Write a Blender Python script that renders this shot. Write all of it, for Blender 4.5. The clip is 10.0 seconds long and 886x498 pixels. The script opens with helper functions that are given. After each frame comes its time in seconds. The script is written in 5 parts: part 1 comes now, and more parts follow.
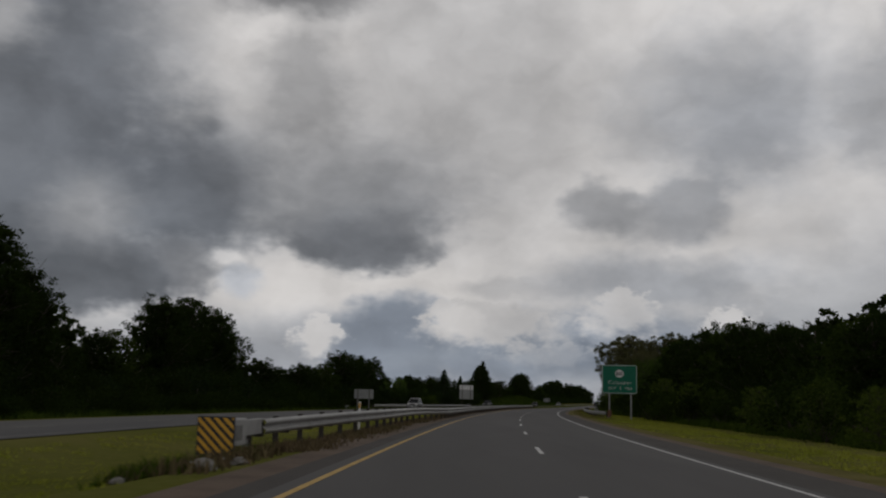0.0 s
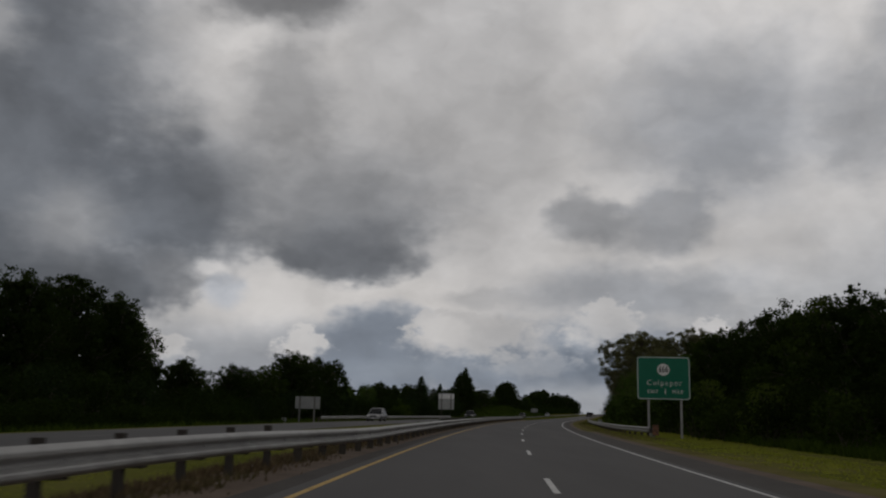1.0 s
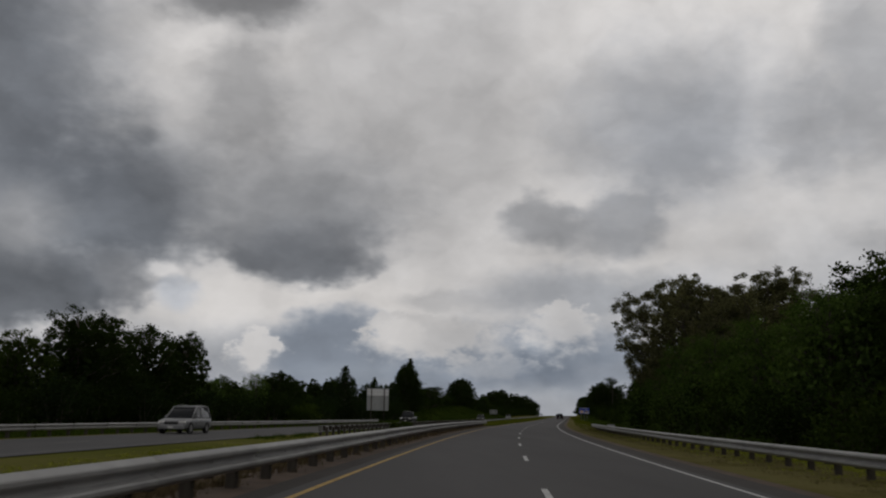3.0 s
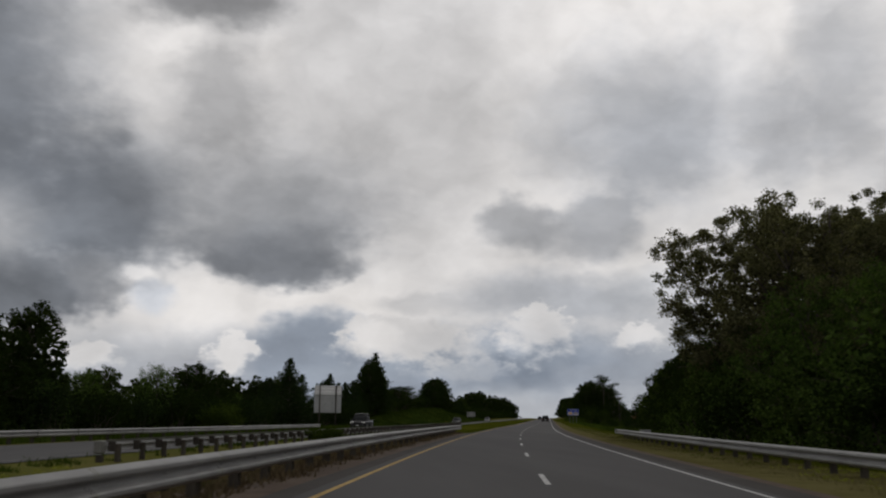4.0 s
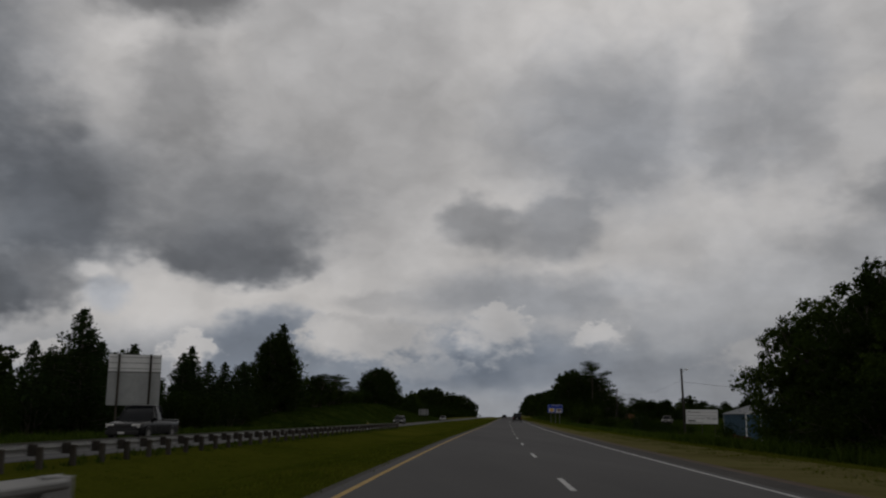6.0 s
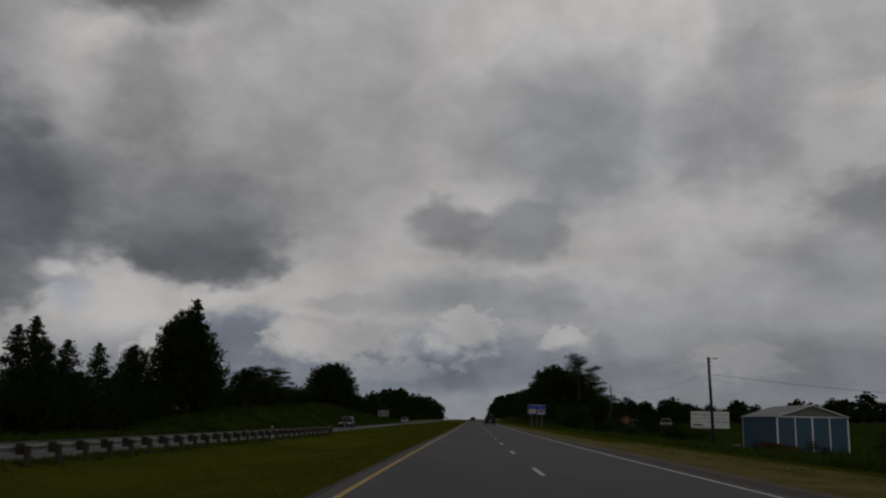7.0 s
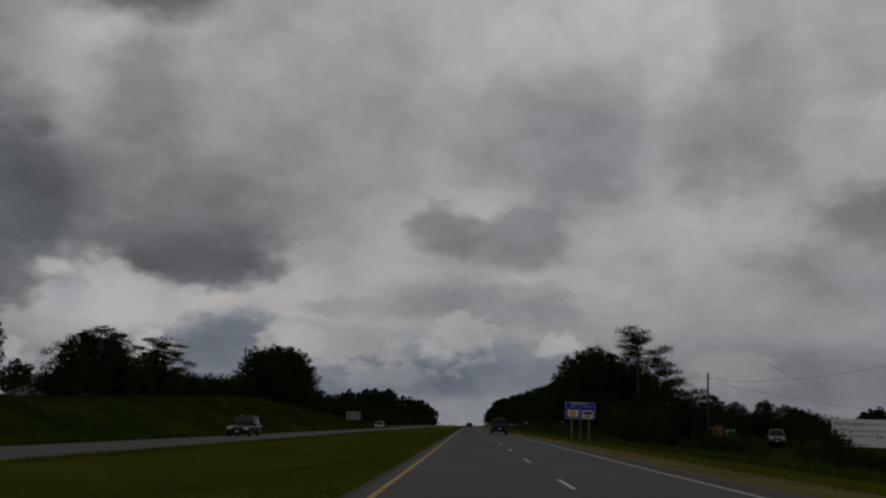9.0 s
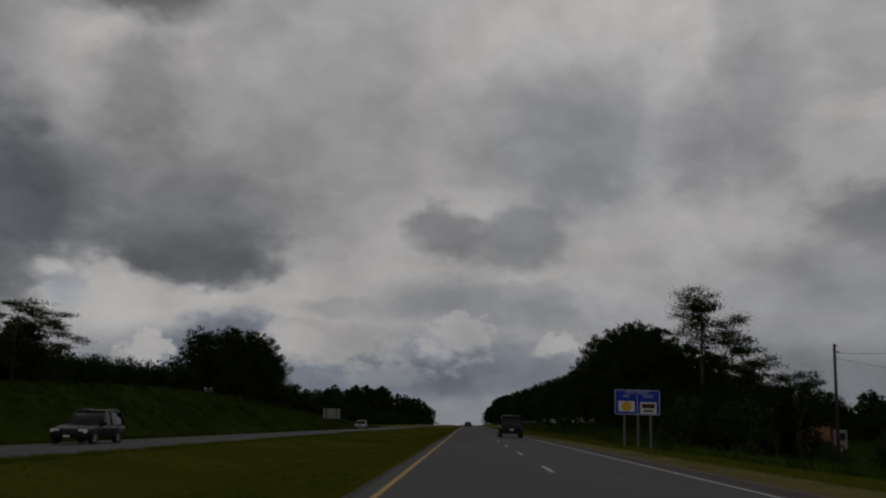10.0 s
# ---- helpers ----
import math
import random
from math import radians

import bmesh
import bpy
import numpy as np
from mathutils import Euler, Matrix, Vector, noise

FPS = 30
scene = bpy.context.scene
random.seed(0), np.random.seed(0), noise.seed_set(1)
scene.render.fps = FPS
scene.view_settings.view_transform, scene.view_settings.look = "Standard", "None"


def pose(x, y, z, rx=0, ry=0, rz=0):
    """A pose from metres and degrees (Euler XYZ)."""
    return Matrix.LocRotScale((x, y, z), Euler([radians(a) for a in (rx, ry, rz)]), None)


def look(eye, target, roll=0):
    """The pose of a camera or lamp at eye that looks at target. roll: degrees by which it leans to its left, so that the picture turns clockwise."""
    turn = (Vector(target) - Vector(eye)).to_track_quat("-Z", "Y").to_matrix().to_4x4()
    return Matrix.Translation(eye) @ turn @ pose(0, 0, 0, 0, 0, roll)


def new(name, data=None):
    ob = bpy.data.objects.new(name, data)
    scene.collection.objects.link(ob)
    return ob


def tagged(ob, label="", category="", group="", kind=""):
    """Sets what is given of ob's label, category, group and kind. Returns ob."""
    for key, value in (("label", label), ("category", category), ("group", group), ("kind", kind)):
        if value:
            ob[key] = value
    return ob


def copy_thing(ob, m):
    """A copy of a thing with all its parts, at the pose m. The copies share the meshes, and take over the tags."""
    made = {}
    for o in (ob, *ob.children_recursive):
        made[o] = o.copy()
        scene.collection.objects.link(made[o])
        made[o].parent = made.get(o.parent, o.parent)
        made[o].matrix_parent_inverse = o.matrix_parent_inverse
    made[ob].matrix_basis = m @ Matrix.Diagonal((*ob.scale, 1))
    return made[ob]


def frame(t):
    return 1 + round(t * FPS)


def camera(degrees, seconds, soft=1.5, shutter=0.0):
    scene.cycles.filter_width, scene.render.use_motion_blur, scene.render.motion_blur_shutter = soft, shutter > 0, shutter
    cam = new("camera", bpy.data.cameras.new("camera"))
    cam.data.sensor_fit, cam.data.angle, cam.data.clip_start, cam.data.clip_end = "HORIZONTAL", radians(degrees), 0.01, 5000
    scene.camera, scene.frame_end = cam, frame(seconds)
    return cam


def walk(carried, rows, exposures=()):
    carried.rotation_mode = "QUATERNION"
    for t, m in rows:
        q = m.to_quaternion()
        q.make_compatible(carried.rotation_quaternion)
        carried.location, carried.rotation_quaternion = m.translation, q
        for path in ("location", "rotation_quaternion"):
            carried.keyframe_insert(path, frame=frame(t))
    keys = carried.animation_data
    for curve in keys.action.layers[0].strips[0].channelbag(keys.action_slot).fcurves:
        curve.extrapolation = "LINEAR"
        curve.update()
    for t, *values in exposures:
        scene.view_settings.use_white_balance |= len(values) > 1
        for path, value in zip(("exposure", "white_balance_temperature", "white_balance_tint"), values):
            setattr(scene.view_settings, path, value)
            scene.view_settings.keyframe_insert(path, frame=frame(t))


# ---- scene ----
cam = camera(52.1, 10.0, soft=2.15, shutter=0.12)
# seconds, x, y, z, yaw, pitch, roll
PATH = [
    (0.0, 0.00, 0.00, 0.000, 0.00, 9.40, -1.40), (0.5, 0.90, 15.72, -0.021, -0.48, 9.80, -1.23),
    (1.0, 1.94, 31.44, -0.047, -0.97, 10.08, -1.27), (1.5, 3.12, 47.15, -0.076, -1.64, 10.14, -1.33),
    (2.0, 4.46, 62.84, -0.108, -2.31, 10.24, -1.05), (2.5, 5.95, 78.52, -0.143, -3.01, 10.20, -1.08),
    (3.25, 8.55, 102.00, -0.200, -4.12, 10.34, -0.86),
    (4.0, 11.40, 125.45, -0.257, -5.12, 10.48, -0.64), (4.5, 13.54, 141.05, -0.296, -5.58, 10.58, -0.63),
    (5.0, 15.84, 156.64, -0.334, -6.14, 10.48, -0.60), (5.5, 18.29, 172.19, -0.371, -6.75, 10.41, -0.54),
    (6.25, 22.24, 195.48, -0.424, -8.30, 10.48, -0.68),
    (7.0, 26.43, 218.74, -0.470, -9.77, 10.61, -0.88), (7.5, 29.36, 234.21, -0.496, -10.22, 10.77, -1.31),
    (8.0, 32.37, 249.67, -0.518, -10.14, 10.91, -1.39), (8.5, 35.45, 265.12, -0.535, -10.06, 10.89, -1.69),
    (9.0, 38.57, 280.55, -0.547, -10.11, 10.97, -1.91), (9.5, 41.71, 295.99, -0.553, -10.11, 11.05, -1.89),
    (10.0, 44.84, 311.42, -0.552, -10.22, 10.95, -1.84)]
walk(cam, [(t, pose(x, y, z, 90 + p, r, w)) for t, x, y, z, w, p, r in PATH],
     exposures=[(0.0, -0.13), (1.5, -0.25), (2.5, -0.22), (3.9, 0.22), (4.6, 0.25), (5.0, 0.15), (5.6, -0.2), (7.0, -0.58), (8.5, -0.66), (10.0, -0.7)])

rng = np.random.default_rng(7)

# ------------------------------------------------------------------ world: broken overcast sky
world = bpy.data.worlds.new("overcast_sky")
scene.world = world
world.use_nodes = True
wt = world.node_tree
wt.nodes.clear()


class Graph:
    """Small helper that adds nodes to a tree and links them."""

    def __init__(self, tree):
        self.t = tree

    def add(self, kind, ins=(), **props):
        n = self.t.nodes.new(kind)
        if "operation" in props:
            n.operation = props["operation"]
        if "data_type" in props:
            n.data_type, n.blend_type = props["data_type"], props["blend_type"]
        if "noise_dimensions" in props:
            n.noise_dimensions = props["noise_dimensions"]
        if "interpolation_type" in props:
            n.interpolation_type = props["interpolation_type"]
        if "sky_type" in props:
            n.sky_type, n.sun_disc = props["sky_type"], props["sun_disc"]
            n.sun_elevation, n.sun_rotation = props["sun_elevation"], props["sun_rotation"]
        for k, v in (ins.items() if isinstance(ins, dict) else enumerate(ins)):
            if v is None:
                continue
            if isinstance(v, bpy.types.NodeSocket):
                self.t.links.new(v, n.inputs[k])
            else:
                n.inputs[k].default_value = v
        return n

    def math(self, op, a, b=None, c=None):
        return self.add("ShaderNodeMath", [a, b, c], operation=op).outputs[0]

    def noise(self, vec, scale, detail=4.0, rough=0.55, dim="3D"):
        return self.add("ShaderNodeTexNoise", {"Vector": vec, "Scale": scale, "Detail": detail, "Roughness": rough}, noise_dimensions=dim)

    def ramp(self, fac, stops, mode="LINEAR"):
        n = self.add("ShaderNodeValToRGB", [fac])
        n.color_ramp.interpolation = mode
        e = n.color_ramp.elements
        while len(e) < len(stops):
            e.new(0.5)
        for el, (p, c) in zip(e, stops):
            el.position, el.color = p, (*c, 1.0)
        return n.outputs[0]

    def mix(self, fac, a, b, mode="MIX"):
        n = self.add("ShaderNodeMix", data_type="RGBA", blend_type=mode)
        for sock, v in ((n.inputs[0], fac), (n.inputs[6], a), (n.inputs[7], b)):
            if isinstance(v, bpy.types.NodeSocket):
                self.t.links.new(v, sock)
            else:
                sock.default_value = v if isinstance(v, (int, float)) else (*v, 1.0)
        return n.outputs[2]


SUN_AZ, SUN_EL = 24.0, 48.0
g = Graph(wt)
way = g.add("ShaderNodeTexCoord").outputs["Generated"]
sep = g.add("ShaderNodeSeparateXYZ", [way])
azim = g.math("MULTIPLY", g.math("ARCTAN2", sep.outputs[0], sep.outputs[1]), 57.2958)
elev = g.math("MULTIPLY", g.math("ARCSINE", sep.outputs[2]), 57.2958)
flat = g.add("ShaderNodeCombineXYZ", [azim, elev, 0.0]).outputs[0]
# ragged cloud edges: bend the sky's coordinates with two sizes of noise
squash = g.add("ShaderNodeVectorMath", [flat, (1.0, 1.5, 1.0)], operation="MULTIPLY").outputs[0]
bend_a = g.noise(squash, 0.12, 4.0, 0.55).outputs["Color"]
bend_b = g.noise(squash, 0.42, 6.0, 0.58).outputs["Color"]


def centred(col, amount):
    v = g.add("ShaderNodeVectorMath", [col, (0.5, 0.5, 0.5)], operation="SUBTRACT").outputs[0]
    return g.add("ShaderNodeVectorMath", [v, amount], operation="MULTIPLY").outputs[0]


bent = g.add("ShaderNodeVectorMath", [flat, centred(bend_a, (4.4, 3.0, 0.0))], operation="ADD").outputs[0]
bent = g.add("ShaderNodeVectorMath", [bent, centred(bend_b, (1.6, 1.2, 0.0))], operation="ADD").outputs[0]

# cloud masses: azimuth, elevation, half width, half height (degrees), tone, cover, softness of top and foot, blueness
SHEET = [
    (-35.5, 17.7, 17.8, 14.1, 0.39, 0.92, 0.34, 0.16, 0.55), (-4.1, 22.3, 13.5, 12.5, 0.68, 0.75, 0.5, 0.4, 0.1), (35.5, 20.2, 11.5, 7.6, 0.68, 0.55, 0.5, 0.5, 0.15),
    (21.3, 24, 10.2, 4.4, 0.83, 0.6, 0.6, 0.6, 0), (7.6, -0.6, 44.9, 5.8, 0.6, 0.85, 0.3, 0.2, 0.45), (-10.4, 21.9, 4.4, 2, 0.82, 0.75, 0.6, 0.6, 0),
    (-5, 6.8, 10, 2, 0.77, 0.85, 0.45, 0.45, 0), (1.7, 16.1, 5.2, 4.4, 0.63, 0.5, 0.6, 0.6, 0.1), (17.5, 9.1, 8.9, 0.9, 0.76, 0.5, 0.6, 0.6, 0),
    (33.9, 4.2, 17.8, 5.8, 0.57, 0.65, 0.5, 0.2, 0.35), (13, 14.1, 2.6, 1, 0.78, 0.5, 0.6, 0.6, 0)]
MASS = [
    (-16.3, 12.6, 4.9, 4.4, 0.35, 0.9, 0.8, 0.4, 0.55), (-6.4, 11.9, 6.4, 4, 0.5, 0.85, 0.9, 0.25, 0.3), (-5.8, 9.5, 4.7, 1.7, 0.38, 0.75, 0.9, 0.3, 0.5),
    (-24.5, 7.3, 9.8, 2.7, 0.35, 0.92, 0.6, 0.2, 0.55), (-21.8, 10.6, 2.7, 2.3, 0.58, 0.7, 0.7, 0.7, 0.15), (-9.5, 19.4, 2.5, 3.9, 0.53, 0.75, 0.6, 0.6, 0.15),
    (-13.2, 19.6, 1.5, 3.4, 0.73, 0.55, 0.7, 0.7, 0.05), (-10.6, 24.9, 4.4, 1.2, 0.44, 0.85, 0.5, 0.6, 0.2), (-28.6, 21.2, 2.8, 2.1, 0.67, 0.6, 0.6, 0.6, 0),
    (-15.6, 7.5, 1.8, 1.2, 0.48, 0.6, 0.6, 0.4, 0.3), (-13.8, 8, 1, 0.6, 0.83, 0.7, 0.6, 0.6, 0)]
SLATE = [
    (-3.1, 3.3, 3.5, 2.8, 0.51, 0.95, 0.35, 0.4, 0.8), (12.6, 7.4, 6.7, 1.6, 0.57, 0.75, 0.6, 0.5, 0.4), (4.6, 2.4, 4.8, 1.8, 0.5, 0.9, 0.4, 0.4, 0.85),
    (9.8, 3.3, 9.2, 1.9, 0.53, 0.85, 0.5, 0.5, 0.75), (13.2, 2.9, 4.8, 1, 0.42, 0.85, 0.6, 0.5, 1), (-13, 6.8, 1.1, 0.7, 0.66, 0.35, 0.5, 0.5, 0.9),
    (17.3, 2.1, 6.1, 2.2, 0.6, 0.6, 0.5, 0.5, 0.5), (6.9, -0.2, 4.9, 1.8, 0.62, 0.8, 0.5, 0.5, 0.4), (3.8, 7, 2.7, 0.7, 0.62, 0.6, 0.5, 0.6, 0.15),
    (21.4, 3, 3.1, 1, 0.51, 0.6, 0.5, 0.5, 0.6), (30.5, 2.1, 12.7, 2.5, 0.51, 0.7, 0.5, 0.3, 0.45)]
HEAP = [
    (-7.7, 3.7, 1.5, 0.9, 0.76, 0.9, 0.2, 0.5, 0.04), (2.5, 4.7, 4.2, 1.2, 0.71, 0.92, 0.14, 0.45, 0.06), (0.7, 4.7, 1.9, 0.8, 0.77, 0.6, 0.3, 0.5, 0.02),
    (6.3, 4.6, 2.3, 1.1, 0.68, 0.6, 0.2, 0.6, 0.12), (10.8, 5.3, 1.8, 1.5, 0.72, 0.8, 0.2, 0.6, 0.05), (17.2, 5.2, 1.5, 0.8, 0.75, 0.8, 0.22, 0.5, 0.05),
    (-16.3, 3.2, 1.8, 0.9, 0.73, 0.85, 0.2, 0.6, 0.06), (27.4, 3.8, 2.9, 0.9, 0.63, 0.8, 0.25, 0.6, 0.15), (36.2, 18.7, 2.7, 0.9, 0.76, 0.8, 0.4, 0.5, 0),
    (6.3, 3.1, 3.2, 0.6, 0.65, 0.5, 0.2, 0.6, 0.3)]
VEIL = [
    (10.2, 12.2, 2.5, 1.8, 0.55, 0.8, 0.32, 0.5, 0.25), (12.8, 11.4, 2.8, 1.4, 0.56, 0.6, 0.5, 0.6, 0.25), (15.2, 12.2, 2.3, 2.1, 0.55, 0.8, 0.32, 0.5, 0.3),
    (18.6, 18, 6.2, 4.5, 0.58, 0.7, 0.85, 0.7, 0.4), (18.6, 16.3, 2.6, 2.5, 0.54, 0.5, 0.85, 0.6, 0.4), (29.8, 19.5, 2.1, 5.3, 0.56, 0.6, 0.7, 0.6, 0.3),
    (36, 13, 3.7, 1.6, 0.49, 0.8, 0.45, 0.7, 0.3), (35.1, 9.5, 5.1, 1.8, 0.57, 0.65, 0.6, 0.6, 0.3), (30.2, 6.8, 7.1, 1.3, 0.62, 0.5, 0.6, 0.6, 0.2),
    (26.3, 16.6, 2.4, 3, 0.58, 0.6, 0.6, 0.5, 0.3)]
# cloud texture in the plane of the cloud base, so that it flattens towards the horizon
height = g.math("ADD", g.math("MAXIMUM", sep.outputs[2], 0.0), 0.16)
plane = g.add("ShaderNodeCombineXYZ", [g.math("DIVIDE", sep.outputs[0], height), g.math("DIVIDE", sep.outputs[1], height), 0.37]).outputs[0]
plane = g.add("ShaderNodeVectorMath", [plane, centred(bend_a, (0.35, 0.35, 0.0))], operation="ADD").outputs[0]
soft_n = g.noise(plane, 1.0, 5.0, 0.47).outputs["Fac"]
fine_n = g.noise(g.add("ShaderNodeVectorMath", [bent, (1.0, 1.35, 1.0)], operation="MULTIPLY").outputs[0], 0.24, 6.0, 0.5).outputs["Fac"]
tone = g.math("MULTIPLY_ADD", soft_n, 0.20, 0.625)
state = g.add("ShaderNodeCombineXYZ", [tone, 0.05, 0.0]).outputs[0]
billow = g.math("SUBTRACT", g.noise(squash, 0.95, 4.0, 0.55).outputs["Fac"], 0.5)
ragged = g.math("SUBTRACT", g.noise(squash, 0.62, 2.4, 0.5).outputs["Fac"], 0.5)
for a, e, wide, high, level, cover, top, foot, blue in SHEET + MASS + SLATE + VEIL + HEAP:
    d = g.add("ShaderNodeVectorMath", [bent, (a, e, 0.0)], operation="SUBTRACT").outputs[0]
    d = g.add("ShaderNodeVectorMath", [d, (1 / wide, 1 / high, 0.0)], operation="MULTIPLY").outputs[0]
    r = g.add("ShaderNodeVectorMath", [d], operation="LENGTH").outputs["Value"]
    if top < 0.3:
        r = g.math("MULTIPLY_ADD", billow, 3.4 / (1 + 0.2 * (wide + high)), r)
    else:
        r = g.math("MULTIPLY_ADD", ragged, 1.3 / (1 + 0.14 * (wide + high)), r)
    up = g.add("ShaderNodeSeparateXYZ", [d]).outputs[1]
    soft_edge = g.add("ShaderNodeMapRange", {0: up, 1: -0.5, 2: 0.5, 3: foot, 4: top}, interpolation_type="SMOOTHSTEP").outputs[0]
    inner_r, outer_r = g.math("SUBTRACT", 1.0, soft_edge), g.math("ADD", 1.0, soft_edge)
    m = g.add("ShaderNodeMapRange", {0: r, 1: outer_r, 2: inner_r, 3: 0.0, 4: cover}, interpolation_type="SMOOTHSTEP").outputs[0]
    state = g.mix(m, state, (level, blue, 0.0))
parts = g.add("ShaderNodeSeparateXYZ", [state])
# billows inside the clouds
tone = g.math("MULTIPLY_ADD", g.math("SUBTRACT", fine_n, 0.5), 0.20, parts.outputs[0])
tone = g.math("MULTIPLY_ADD", g.math("SUBTRACT", soft_n, 0.5), 0.10, tone)
bright = g.math("MULTIPLY", g.math("POWER", tone, 2.2), 1.13)
# Unseen sky above the view is dimmed to cut the light on the land
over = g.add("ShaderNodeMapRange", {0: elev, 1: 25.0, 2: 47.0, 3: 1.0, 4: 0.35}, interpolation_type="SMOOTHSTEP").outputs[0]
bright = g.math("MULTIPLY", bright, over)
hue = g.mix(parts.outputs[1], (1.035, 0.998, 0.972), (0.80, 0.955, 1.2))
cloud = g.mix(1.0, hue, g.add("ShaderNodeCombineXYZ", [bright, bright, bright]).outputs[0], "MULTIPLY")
air = g.add("ShaderNodeTexSky", sky_type="NISHITA", sun_disc=False, sun_elevation=radians(SUN_EL), sun_rotation=radians(SUN_AZ))
air_dim = g.mix(1.0, air.outputs[0], (0.1, 0.1, 0.1), "MULTIPLY")
thin = g.add("ShaderNodeMapRange", {0: soft_n, 1: 0.75, 2: 0.5, 3: 0.975, 4: 0.997}).outputs[0]
sky_col = g.mix(thin, air_dim, cloud)
back = g.add("ShaderNodeBackground", {"Color": sky_col, "Strength": 1.0})
g.add("ShaderNodeOutputWorld", [back.outputs[0]])

sun = new("sun", bpy.data.lights.new("sun", "SUN"))
sun.data.energy, sun.data.angle, sun.data.color = 0.1, radians(25), (1.0, 0.96, 0.9)
sun.matrix_world = look((0, 0, 0), (-math.sin(radians(SUN_AZ)) * math.cos(radians(SUN_EL)), -math.cos(radians(SUN_AZ)) * math.cos(radians(SUN_EL)), -math.sin(radians(SUN_EL))))


# ------------------------------------------------------------------ materials
def material(name, colours, scale, rough=0.8, metal=0.0, bump=0.0, fine=None, island=0.0, detail=5.0, stretch=None, spec=0.3, per_object=0.0, through_light=0.0):
    """Node material: a ramp of colours over noise at a coarse and a fine scale, with bump and variation."""
    m = bpy.data.materials.new(name)
    m.use_nodes = True
    t = m.node_tree
    q = Graph(t)
    bsdf = t.nodes["Principled BSDF"]
    co = q.add("ShaderNodeTexCoord").outputs["Object"]
    if stretch:
        co = q.add("ShaderNodeVectorMath", [co, stretch], operation="MULTIPLY").outputs[0]
    n1 = q.noise(co, scale, detail, 0.6).outputs["Fac"]
    n2 = q.noise(co, fine or scale * 14, 3.0, 0.6).outputs["Fac"]
    f = q.math("ADD", q.math("MULTIPLY", n1, 0.68), q.math("MULTIPLY", n2, 0.32))
    f = q.add("ShaderNodeMapRange", {0: f, 1: 0.3, 2: 0.7}).outputs[0]
    k = len(colours)
    col = q.ramp(f, [(i / max(k - 1, 1), c) for i, c in enumerate(colours)])
    if island or per_object:
        rnd = q.add("ShaderNodeNewGeometry").outputs["Random Per Island"] if island else q.add("ShaderNodeObjectInfo").outputs["Random"]
        a = island or per_object
        val = q.add("ShaderNodeMapRange", {0: rnd, 3: 1 - a, 4: 1 + a}).outputs[0]
        col = q.add("ShaderNodeHueSaturation", {"Value": val, "Color": col}).outputs[0]
    t.links.new(col, bsdf.inputs["Base Color"])
    rr = q.add("ShaderNodeMapRange", {0: n2, 3: max(rough - 0.12, 0.02), 4: min(rough + 0.12, 1.0)}).outputs[0]
    t.links.new(rr, bsdf.inputs["Roughness"])
    bsdf.inputs["Metallic"].default_value = metal
    bsdf.inputs["Specular IOR Level"].default_value = spec
    if bump:
        b = q.add("ShaderNodeBump", {"Strength": bump, "Distance": 0.02, "Height": n2})
        t.links.new(b.outputs[0], bsdf.inputs["Normal"])
    if through_light:
        thin_leaf = q.add("ShaderNodeBsdfTranslucent", {"Color": q.mix(1.0, col, (1.25, 1.3, 0.6), "MULTIPLY")})
        blend = q.add("ShaderNodeMixShader", [through_light, bsdf.outputs[0], thin_leaf.outputs[0]])
        t.links.new(blend.outputs[0], t.nodes["Material Output"].inputs["Surface"])
    return m


M_ASPHALT = material("asphalt", [(0.0634, 0.0613, 0.0613), (0.0827, 0.0799, 0.0799), (0.1019, 0.0984, 0.0978)], 0.35, 0.88, bump=.25, fine=60, stretch=(1, .12, 1))
M_SHOULDER = material("shoulder_asphalt", [(0.0382, 0.0334, 0.0304), (0.053, 0.0473, 0.0429), (0.065, 0.059, 0.053)], 0.6, 0.9, bump=.3, fine=50)
M_OPPOSITE = material("pale_asphalt", [(0.0715, 0.0715, 0.074), (0.0909, 0.0896, 0.0896), (0.1104, 0.1085, 0.1072)], 0.3, 0.88, bump=.2, fine=50, stretch=(1, .15, 1))
M_FADED = material("faded_road_paint", [(.14, .14, .135), (.20, .20, .19), (.25, .25, .24)], 2.5, 0.8, fine=70)
M_DIRT = material("dirt", [(0.0643, 0.044, 0.0312), (0.1056, 0.0734, 0.0524), (0.1561, 0.1148, 0.0826)], 1.2, 0.95, bump=.5, fine=25)
M_STRAW = material("straw_grass", [(0.081, 0.074, 0.024), (0.124, 0.112, 0.043), (0.167, 0.149, 0.065), (0.092, 0.105, 0.028)], 0.35, 0.92, bump=.8, fine=7, detail=8, spec=0.0)
M_YELLOW = material("yellow_paint", [(.34, .22, .06), (.50, .33, .10), (.58, .40, .14)], 2.0, 0.75, bump=.15, fine=70)
M_WHITE = material("white_road_paint", [(0.39, 0.39, 0.3822), (0.5772, 0.5772, 0.5694), (0.6552, 0.6552, 0.6474)], 2.5, 0.75, bump=.15, fine=70)
M_GRASS = material("mown_grass", [(0.068, 0.080, 0.021), (0.100, 0.107, 0.026), (0.126, 0.128, 0.036), (0.155, 0.143, 0.050), (0.190, 0.166, 0.084)], 0.09, 0.9, bump=.8, fine=5, detail=8, spec=0.0)
